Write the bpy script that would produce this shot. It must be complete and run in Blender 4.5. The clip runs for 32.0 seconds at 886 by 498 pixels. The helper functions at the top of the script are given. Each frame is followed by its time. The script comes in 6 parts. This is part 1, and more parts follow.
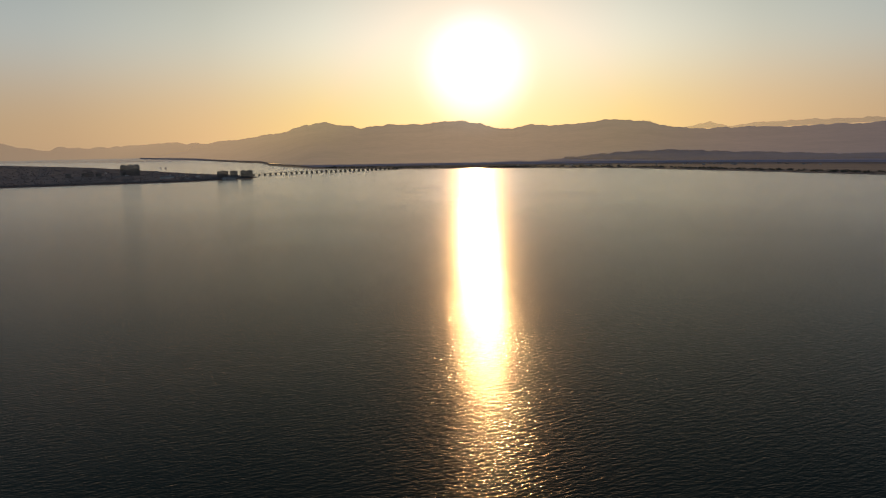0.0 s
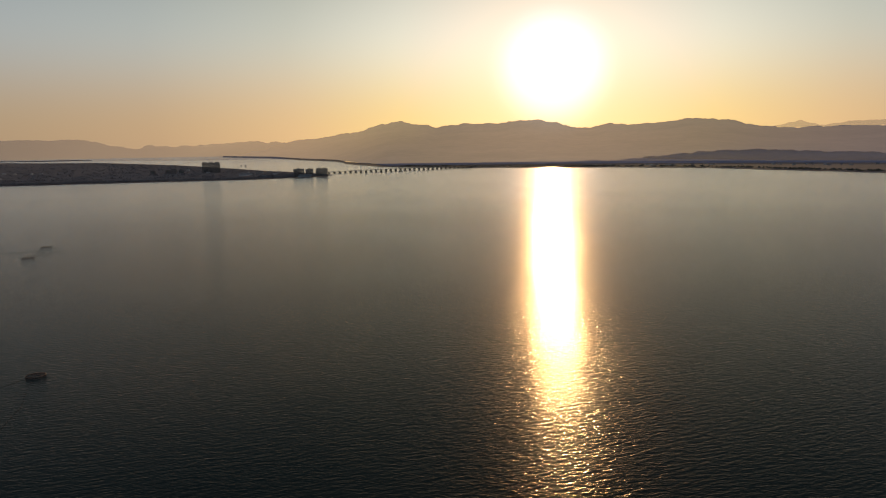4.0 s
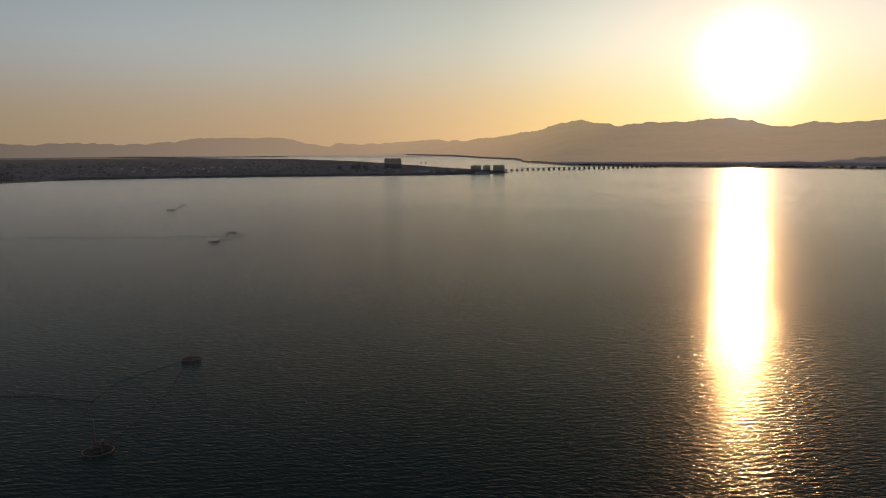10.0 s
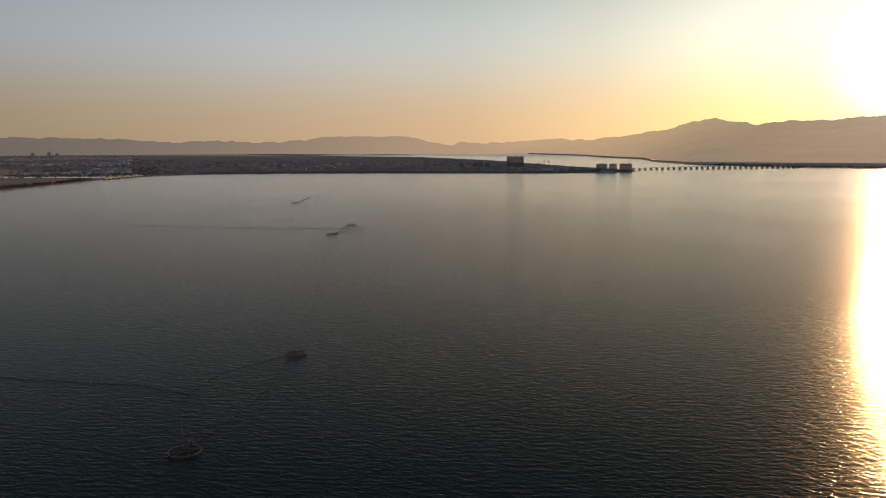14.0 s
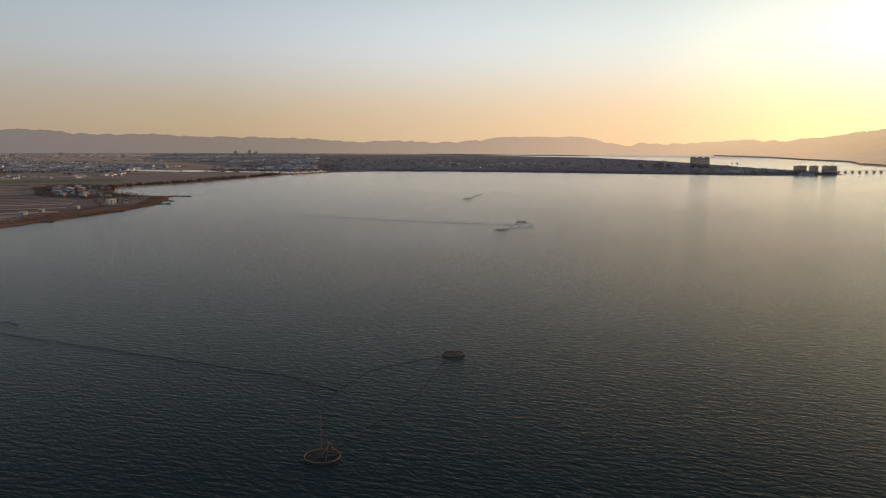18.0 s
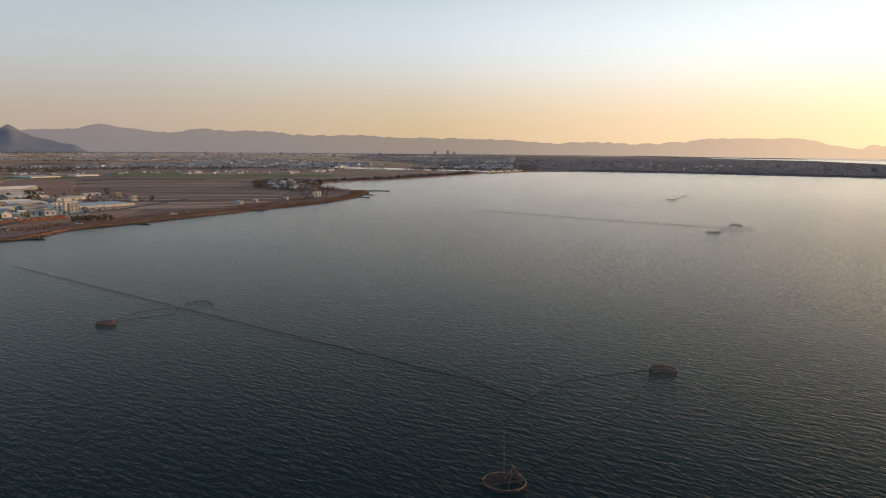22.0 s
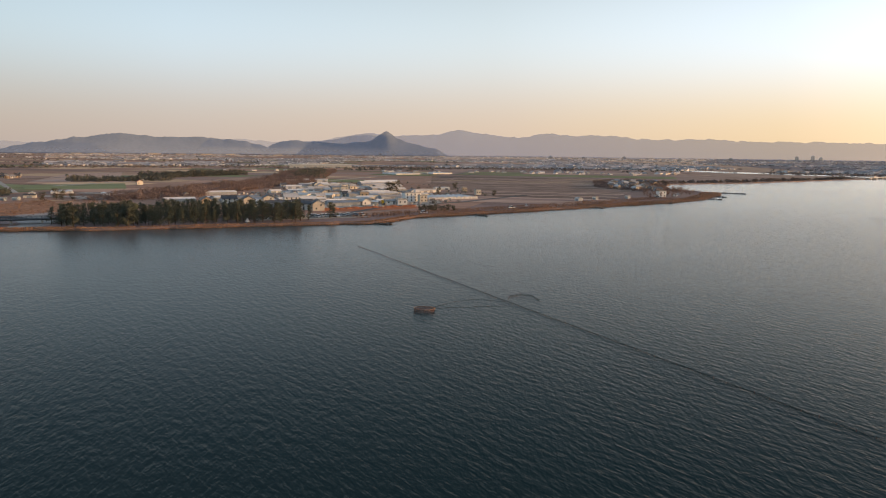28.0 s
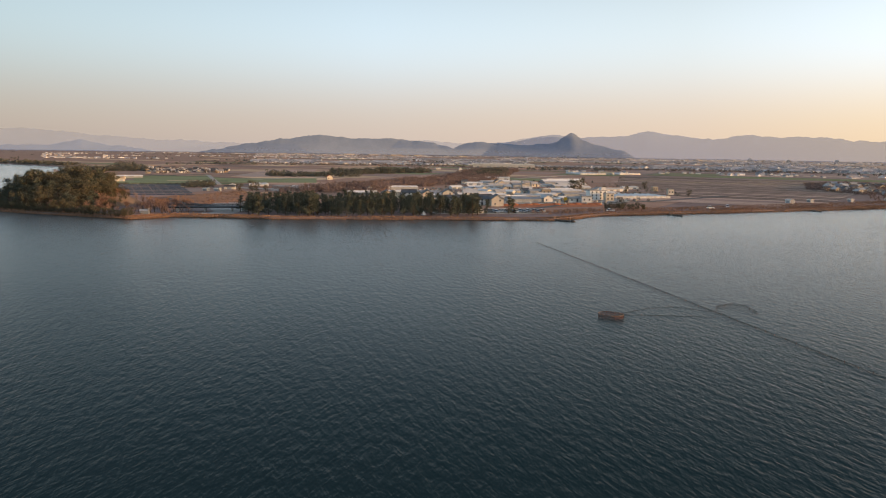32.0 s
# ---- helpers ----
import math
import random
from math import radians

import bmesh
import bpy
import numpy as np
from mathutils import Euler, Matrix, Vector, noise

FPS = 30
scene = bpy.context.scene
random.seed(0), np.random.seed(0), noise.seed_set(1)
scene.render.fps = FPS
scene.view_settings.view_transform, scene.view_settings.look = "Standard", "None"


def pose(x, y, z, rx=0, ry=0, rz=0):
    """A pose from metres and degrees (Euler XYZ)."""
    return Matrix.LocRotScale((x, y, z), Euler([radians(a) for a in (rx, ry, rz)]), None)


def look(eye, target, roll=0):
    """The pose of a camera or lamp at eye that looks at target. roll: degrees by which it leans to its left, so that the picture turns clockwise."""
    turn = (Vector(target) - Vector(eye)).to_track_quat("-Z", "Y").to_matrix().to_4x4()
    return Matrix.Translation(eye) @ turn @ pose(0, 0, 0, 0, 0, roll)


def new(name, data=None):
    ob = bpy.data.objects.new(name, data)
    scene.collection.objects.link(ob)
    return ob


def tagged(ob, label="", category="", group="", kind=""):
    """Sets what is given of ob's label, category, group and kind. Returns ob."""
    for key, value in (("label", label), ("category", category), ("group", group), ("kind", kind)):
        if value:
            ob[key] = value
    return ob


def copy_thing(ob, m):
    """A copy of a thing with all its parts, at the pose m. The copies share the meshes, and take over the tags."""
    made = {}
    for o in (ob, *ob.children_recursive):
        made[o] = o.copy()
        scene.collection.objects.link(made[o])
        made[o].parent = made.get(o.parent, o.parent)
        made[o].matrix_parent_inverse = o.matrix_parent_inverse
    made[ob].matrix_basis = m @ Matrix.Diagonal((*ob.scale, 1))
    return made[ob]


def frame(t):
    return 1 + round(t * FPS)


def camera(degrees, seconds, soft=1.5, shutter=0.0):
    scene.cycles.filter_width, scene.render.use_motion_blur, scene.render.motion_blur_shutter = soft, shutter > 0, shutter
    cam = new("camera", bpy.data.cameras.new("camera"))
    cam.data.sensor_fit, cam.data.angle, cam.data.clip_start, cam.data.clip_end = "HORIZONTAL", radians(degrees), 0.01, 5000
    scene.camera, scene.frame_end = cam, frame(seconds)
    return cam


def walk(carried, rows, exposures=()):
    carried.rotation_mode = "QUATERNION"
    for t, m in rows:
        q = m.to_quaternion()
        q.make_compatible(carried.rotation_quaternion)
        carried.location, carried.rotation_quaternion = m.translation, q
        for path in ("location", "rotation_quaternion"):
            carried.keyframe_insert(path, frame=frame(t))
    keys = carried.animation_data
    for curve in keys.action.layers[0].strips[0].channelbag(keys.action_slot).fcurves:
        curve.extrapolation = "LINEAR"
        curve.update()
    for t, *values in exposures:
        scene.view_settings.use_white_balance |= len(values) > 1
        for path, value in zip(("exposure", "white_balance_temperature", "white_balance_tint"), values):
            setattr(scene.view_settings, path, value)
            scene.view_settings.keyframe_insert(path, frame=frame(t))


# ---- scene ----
cam = camera(62.45, 32.0, soft=1.12, shutter=0.0)


def heading(x, y, z, turn, tilt, lean):
    """A camera pose from a compass turn (clockwise from +Y), a tilt above the level and a lean to the left, in degrees."""
    a, b = radians(turn), radians(tilt)
    way = Vector((math.sin(a) * math.cos(b), math.cos(a) * math.cos(b), math.sin(b)))
    eye = Vector((x, y, z))
    return look(eye, eye + way * 100, lean)


FLIGHT = [
    (0.0, -0.00, -0.00, 66.72, 0.000, -8.268, -0.838),
    (0.5, 0.19, 2.55, 66.40, -0.337, -8.253, -0.793),
    (1.0, 0.38, 5.10, 66.08, -0.739, -8.248, -0.751),
    (1.5, 0.59, 7.66, 65.75, -1.235, -8.245, -0.713),
    (2.0, 0.81, 10.22, 65.43, -1.861, -8.255, -0.684),
    (2.5, 1.05, 12.79, 65.11, -2.630, -8.270, -0.665),
    (3.0, 1.28, 15.37, 64.78, -3.617, -8.270, -0.661),
    (3.5, 1.50, 17.94, 64.45, -4.734, -8.246, -0.680),
    (5.5, 1.28, 27.72, 62.98, -9.247, -8.175, -0.822),
    (6.0, 0.96, 29.99, 62.49, -10.503, -8.162, -0.785),
    (6.5, 0.59, 32.25, 61.99, -11.755, -8.124, -0.742),
    (7.0, 0.19, 34.51, 61.47, -12.986, -8.090, -0.692),
    (7.5, -0.28, 36.76, 60.93, -14.232, -8.081, -0.631),
    (8.0, -0.84, 39.00, 60.37, -15.354, -8.083, -0.576),
    (8.5, -1.51, 41.23, 59.80, -16.414, -8.096, -0.532),
    (9.0, -2.27, 43.48, 59.22, -17.460, -8.113, -0.491),
    (9.5, -3.08, 45.76, 58.63, -18.523, -8.109, -0.450),
    (10.0, -3.93, 48.10, 58.04, -19.601, -8.096, -0.399),
    (10.5, -4.80, 50.49, 57.44, -20.672, -8.088, -0.345),
    (11.0, -5.74, 52.91, 56.84, -21.785, -8.075, -0.298),
    (11.5, -6.77, 55.32, 56.23, -22.821, -8.076, -0.262),
    (12.0, -7.90, 57.70, 55.62, -23.874, -8.073, -0.238),
    (12.5, -9.12, 60.08, 55.01, -24.922, -8.074, -0.217),
    (13.0, -10.36, 62.47, 54.39, -26.074, -8.062, -0.193),
    (13.5, -11.61, 64.90, 53.78, -27.447, -8.070, -0.177),
    (14.0, -12.84, 67.37, 53.17, -29.066, -8.074, -0.153),
    (14.5, -14.07, 69.88, 52.57, -30.711, -8.066, -0.122),
    (16.5, -19.84, 79.36, 50.17, -37.186, -8.031, -0.007),
    (17.0, -21.29, 81.10, 49.55, -38.790, -8.022, 0.057),
    (17.5, -22.74, 82.74, 48.93, -40.664, -8.005, 0.133),
    (18.0, -24.23, 84.29, 48.30, -42.536, -7.988, 0.195),
    (18.5, -25.80, 85.81, 47.68, -44.421, -7.975, 0.242),
    (19.0, -27.49, 87.37, 47.05, -46.290, -7.965, 0.283),
    (19.5, -29.30, 89.03, 46.43, -48.195, -7.965, 0.332),
    (20.0, -31.26, 90.71, 45.81, -50.067, -7.947, 0.378),
    (20.5, -33.38, 92.31, 45.17, -51.948, -7.935, 0.408),
    (21.0, -35.59, 93.84, 44.52, -53.833, -7.931, 0.445),
    (21.5, -37.83, 95.27, 43.85, -55.703, -7.922, 0.463),
    (22.0, -40.09, 96.67, 43.17, -57.625, -7.906, 0.469),
    (22.5, -42.41, 98.08, 42.49, -60.075, -7.885, 0.510),
    (23.0, -44.84, 99.46, 41.81, -63.145, -7.862, 0.585),
    (23.5, -47.35, 100.70, 41.13, -66.271, -7.844, 0.643),
    (24.0, -49.87, 101.80, 40.46, -69.685, -7.830, 0.674),
    (24.5, -52.46, 102.79, 39.79, -72.700, -7.822, 0.682),
    (25.0, -55.10, 103.70, 39.13, -75.151, -7.804, 0.685),
    (25.5, -57.78, 104.58, 38.46, -76.800, -7.783, 0.683),
    (27.5, -68.74, 106.77, 35.88, -82.405, -7.706, 0.591),
    (28.0, -71.47, 107.09, 35.25, -83.784, -7.688, 0.601),
    (28.5, -74.19, 107.37, 34.62, -85.599, -7.680, 0.627),
    (29.0, -76.93, 107.58, 34.00, -87.608, -7.669, 0.666),
    (29.5, -79.67, 107.74, 33.37, -89.491, -7.658, 0.717),
    (30.0, -82.44, 107.83, 32.74, -91.363, -7.659, 0.773),
    (30.5, -85.22, 107.85, 32.10, -93.042, -7.654, 0.816),
    (31.0, -88.00, 107.79, 31.46, -94.698, -7.650, 0.830),
    (31.5, -90.79, 107.72, 30.82, -96.407, -7.662, 0.833),
    (32.0, -93.59, 107.71, 30.18, -97.993, -7.670, 0.842),
]
walk(cam, [(r[0], heading(*r[1:])) for r in FLIGHT],
     exposures=[(0, -0.80), (9, -0.78), (13, -0.55), (17, 0.0), (24, 0.67), (28, 0.96), (32, 1.09)])

# ---- sky and sun ----
SUN_TURN, SUN_HIGH = 2.7, 5.5
SUN_WAY = Vector((math.sin(radians(SUN_TURN)) * math.cos(radians(SUN_HIGH)),
                  math.cos(radians(SUN_TURN)) * math.cos(radians(SUN_HIGH)), math.sin(radians(SUN_HIGH))))


def make_sky():
    world = bpy.data.worlds.new("evening_sky")
    scene.world = world
    world.use_nodes = True
    nt = world.node_tree
    nt.nodes.clear()
    out = nt.nodes.new("ShaderNodeOutputWorld")
    sky = nt.nodes.new("ShaderNodeTexSky")
    sky.sky_type = "NISHITA"
    sky.sun_disc = False
    sky.sun_elevation = radians(SUN_HIGH)
    sky.sun_rotation = radians(SUN_TURN)
    sky.altitude = 100
    sky.air_density = 1.0
    sky.dust_density = 1.0
    sky.ozone_density = 1.5
    clear = nt.nodes.new("ShaderNodeBackground")
    clear.inputs["Strength"].default_value = 0.015
    nt.links.new(sky.outputs[0], clear.inputs["Color"])
    tc = nt.nodes.new("ShaderNodeTexCoord")
    nrm = nt.nodes.new("ShaderNodeVectorMath")
    nrm.operation = "NORMALIZE"
    nt.links.new(tc.outputs["Generated"], nrm.inputs[0])
    dot = nt.nodes.new("ShaderNodeVectorMath")
    dot.operation = "DOT_PRODUCT"
    nt.links.new(nrm.outputs[0], dot.inputs[0])
    dot.inputs[1].default_value = SUN_WAY
    sep = nt.nodes.new("ShaderNodeSeparateXYZ")
    nt.links.new(nrm.outputs[0], sep.inputs[0])

    def calc(op, a, b=None):
        n = nt.nodes.new("ShaderNodeMath")
        n.operation = op
        for k, v in enumerate((a, b)):
            if v is None:
                continue
            if isinstance(v, (int, float)):
                n.inputs[k].default_value = v
            else:
                nt.links.new(v, n.inputs[k])
        return n.outputs[0]

    def fall(x, width, power):
        return calc("POWER", 2.71828, calc("MULTIPLY", calc("POWER", calc("DIVIDE", x, width), power), -1.0))

    def blend(fac, a, b):
        n = nt.nodes.new("ShaderNodeMix")
        n.data_type = "RGBA"
        nt.links.new(fac, n.inputs[0])
        for socket, v in ((n.inputs[6], a), (n.inputs[7], b)):
            if isinstance(v, tuple):
                socket.default_value = (*v, 1)
            else:
                nt.links.new(v, socket)
        return n.outputs[2]

    angle = calc("MULTIPLY", calc("ARCCOSINE", calc("MINIMUM", dot.outputs["Value"], 0.999999)), 57.29578)
    high = calc("MULTIPLY", calc("ARCSINE", calc("MAXIMUM", sep.outputs["Z"], 0.0)), 57.29578)
    turned = calc("DIVIDE", angle, 180.0)

    def round_the_sun(colours):
        n = nt.nodes.new("ShaderNodeValToRGB")
        stops = n.color_ramp.elements
        while len(stops) < len(colours):
            stops.new(0.5)
        for stop, away, colour in zip(stops, SKY_AWAY, colours):
            stop.position = away / 180
            stop.color = (*(c * 0.4 for c in colour), 1)
        nt.links.new(turned, n.inputs[0])
        return n.outputs[0]

    # hazy air: warm low down and towards the sun, blue higher up
    air = blend(fall(high, 6.15, 2.7), round_the_sun(SKY_MID), round_the_sun(SKY_LOW))
    low_air = fall(high, 16.0, 2.6)
    air = blend(fall(high, 40.0, 4.0), tuple(c * 0.4 for c in SKY_ZENITH), blend(low_air, round_the_sun(SKY_HIGH), air))
    haze = nt.nodes.new("ShaderNodeBackground")
    nt.links.new(air, haze.inputs["Color"])
    haze.inputs["Strength"].default_value = 2.5
    total = None
    layers = [clear, haze]
    # the bright ring of hazy air round the low sun
    for amount, width, power, tint in AUREOLE:
        b = nt.nodes.new("ShaderNodeBackground")
        b.inputs["Color"].default_value = (*tint, 1)
        nt.links.new(calc("MULTIPLY", fall(angle, width, power), amount), b.inputs["Strength"])
        layers.append(b)
    for b in layers:
        if total is None:
            total = b.outputs[0]
            continue
        s = nt.nodes.new("ShaderNodeAddShader")
        nt.links.new(total, s.inputs[0])
        nt.links.new(b.outputs[0], s.inputs[1])
        total = s.outputs[0]
    nt.links.new(total, out.inputs["Surface"])


# the sky's colour near the horizon, at twelve degrees up and at twenty-five, by the angle from the sun; and overhead
SKY_AWAY = (0, 6, 12, 20, 30, 45, 62, 82, 105, 135)
SKY_LOW = ((1.29, 0.96, 0.74), (1.30, 0.98, 0.56), (1.27, 0.94, 0.42), (1.10, 0.75, 0.41), (0.82, 0.56, 0.34), (0.62, 0.45, 0.295), (0.435, 0.327, 0.213), (0.345, 0.27, 0.218), (0.285, 0.237, 0.212), (0.20, 0.17, 0.158))
SKY_MID = ((1.9, 1.53, 1.39), (1.72, 1.56, 1.36), (1.41, 1.42, 1.24), (1.02, 1.07, 0.95), (0.80, 0.88, 0.855), (0.68, 0.752, 0.79), (0.51, 0.565, 0.62), (0.40, 0.445, 0.47), (0.36, 0.425, 0.47), (0.25, 0.306, 0.32))
SKY_HIGH = ((0.16, 0.125, 0.09),) * 4 + ((0.15, 0.123, 0.10), (0.128, 0.121, 0.116), (0.115, 0.138, 0.152), (0.112, 0.151, 0.174), (0.1, 0.148, 0.192), (0.09, 0.136, 0.184))
SKY_ZENITH = (0.17, 0.235, 0.32)
AUREOLE = ((1.05, 3.7, 4.0, (0.45, 0.72, 0.95)), (0.25, 6.0, 2.0, (1.0, 0.75, 0.2)))
make_sky()
sun = new("sun", bpy.data.lights.new("sun", "SUN"))
sun.data.energy = 2.9
sun.data.angle = radians(0.6)
sun.data.color = (1.0, 0.53, 0.2)
sun.matrix_world = look(SUN_WAY * 50, (0, 0, 0))

# ---- materials ----
def node(nt, kind, **values):
    n = nt.nodes.new(kind)
    for key, value in values.items():
        n.inputs[key.replace("_", " ")].default_value = value
    return n


def surface(name, dark, light, size=1.0, rough=0.8, relief=0.0, metal=0.0, fine=8.0, vary=0.0, island=False, haze=0.0, thin=0.0, mist=0.0, drift=0.0, stretch=(1, 1, 1), spec=0.08):
    """A material between two colours in patches of about size metres, with finer grain in them; vary: tone from piece
    to piece;
    haze: distance haze painted in, the see-through share of a far surface; thin: that share nearer by; mist, drift:
    shift it by height and westward."""
    m = bpy.data.materials.new(name)
    m.use_nodes = True
    nt = m.node_tree
    bsdf = nt.nodes["Principled BSDF"]
    geo = nt.nodes.new("ShaderNodeNewGeometry")
    mp = nt.nodes.new("ShaderNodeMapping")
    mp.inputs["Scale"].default_value = stretch
    nt.links.new(geo.outputs["Position"], mp.inputs["Vector"])
    big = node(nt, "ShaderNodeTexNoise", Scale=1.0 / size, Detail=3.0, Roughness=0.6)
    small = node(nt, "ShaderNodeTexNoise", Scale=fine / size, Detail=4.0, Roughness=0.65)
    for n in (big, small):
        nt.links.new(mp.outputs[0], n.inputs["Vector"])
    mixf = nt.nodes.new("ShaderNodeMath")
    mixf.operation = "MULTIPLY_ADD"
    nt.links.new(big.outputs["Fac"], mixf.inputs[0])
    mixf.inputs[1].default_value = 0.6
    sc = nt.nodes.new("ShaderNodeMath")
    sc.operation = "MULTIPLY"
    nt.links.new(small.outputs["Fac"], sc.inputs[0])
    sc.inputs[1].default_value = 0.4
    nt.links.new(sc.outputs[0], mixf.inputs[2])
    ramp = nt.nodes.new("ShaderNodeValToRGB")
    ramp.color_ramp.elements[0].position = 0.36
    ramp.color_ramp.elements[1].position = 0.64
    ramp.color_ramp.elements[0].color = (*dark, 1)
    ramp.color_ramp.elements[1].color = (*light, 1)
    nt.links.new(mixf.outputs[0], ramp.inputs[0])
    colour = ramp.outputs[0]
    if vary:
        if island:
            rnd = geo.outputs["Random Per Island"]
        else:
            rnd = nt.nodes.new("ShaderNodeObjectInfo").outputs["Random"]
        hsv = nt.nodes.new("ShaderNodeHueSaturation")
        rng = nt.nodes.new("ShaderNodeMapRange")
        rng.inputs["To Min"].default_value = 1 - vary
        rng.inputs["To Max"].default_value = 1 + vary
        nt.links.new(rnd, rng.inputs["Value"])
        nt.links.new(rng.outputs[0], hsv.inputs["Value"])
        nt.links.new(colour, hsv.inputs["Color"])
        colour = hsv.outputs[0]
    nt.links.new(colour, bsdf.inputs["Base Color"])
    bsdf.inputs["Roughness"].default_value = rough
    bsdf.inputs["Metallic"].default_value = metal
    bsdf.inputs["Specular IOR Level"].default_value = spec
    if relief:
        bump = node(nt, "ShaderNodeBump", Strength=0.6, Distance=relief)
        nt.links.new(small.outputs["Fac"], bump.inputs["Height"])
        nt.links.new(bump.outputs[0], bsdf.inputs["Normal"])
    # distance haze put into the material: a see-through share shows the sky behind
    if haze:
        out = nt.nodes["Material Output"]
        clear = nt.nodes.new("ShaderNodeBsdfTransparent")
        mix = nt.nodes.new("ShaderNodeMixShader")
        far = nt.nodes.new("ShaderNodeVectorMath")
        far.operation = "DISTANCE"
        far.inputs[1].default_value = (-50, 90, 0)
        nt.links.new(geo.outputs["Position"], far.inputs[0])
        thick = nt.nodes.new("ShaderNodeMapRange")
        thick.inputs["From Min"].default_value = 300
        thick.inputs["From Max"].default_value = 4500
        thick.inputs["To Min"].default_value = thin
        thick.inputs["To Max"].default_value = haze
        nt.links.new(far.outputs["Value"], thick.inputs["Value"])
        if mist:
            # painted haze: more see-through low down at a mountain's foot
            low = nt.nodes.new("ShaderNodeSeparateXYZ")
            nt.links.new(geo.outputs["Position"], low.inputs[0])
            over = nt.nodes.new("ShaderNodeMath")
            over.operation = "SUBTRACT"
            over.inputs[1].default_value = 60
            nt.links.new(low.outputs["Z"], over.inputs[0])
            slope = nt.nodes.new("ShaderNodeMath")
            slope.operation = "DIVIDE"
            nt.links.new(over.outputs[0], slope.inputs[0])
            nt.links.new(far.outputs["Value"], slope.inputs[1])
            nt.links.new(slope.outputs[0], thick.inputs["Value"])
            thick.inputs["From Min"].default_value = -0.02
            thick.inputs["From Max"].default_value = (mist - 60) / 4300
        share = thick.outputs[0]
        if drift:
            # painted haze: more see-through where the range draws away from the sun
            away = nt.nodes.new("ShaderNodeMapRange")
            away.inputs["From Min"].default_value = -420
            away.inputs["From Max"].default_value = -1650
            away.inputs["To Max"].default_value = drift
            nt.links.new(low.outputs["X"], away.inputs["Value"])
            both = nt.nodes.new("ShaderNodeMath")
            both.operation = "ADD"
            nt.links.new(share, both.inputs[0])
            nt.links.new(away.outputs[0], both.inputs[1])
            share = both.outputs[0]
            # its southern end is less see-through, with haze blue mixed into the colour
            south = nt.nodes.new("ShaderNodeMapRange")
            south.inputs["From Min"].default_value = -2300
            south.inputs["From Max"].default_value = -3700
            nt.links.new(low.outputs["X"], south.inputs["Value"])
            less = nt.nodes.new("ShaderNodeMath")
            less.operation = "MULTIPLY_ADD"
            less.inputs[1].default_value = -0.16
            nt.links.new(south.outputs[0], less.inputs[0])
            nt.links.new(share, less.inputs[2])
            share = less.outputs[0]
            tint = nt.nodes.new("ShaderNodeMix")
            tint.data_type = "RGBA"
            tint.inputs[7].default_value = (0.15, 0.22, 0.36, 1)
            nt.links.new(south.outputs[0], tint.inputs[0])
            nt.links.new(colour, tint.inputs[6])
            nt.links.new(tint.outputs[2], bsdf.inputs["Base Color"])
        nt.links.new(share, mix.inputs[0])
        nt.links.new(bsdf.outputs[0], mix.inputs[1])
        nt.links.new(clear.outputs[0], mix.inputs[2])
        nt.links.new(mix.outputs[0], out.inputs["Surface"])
    return m


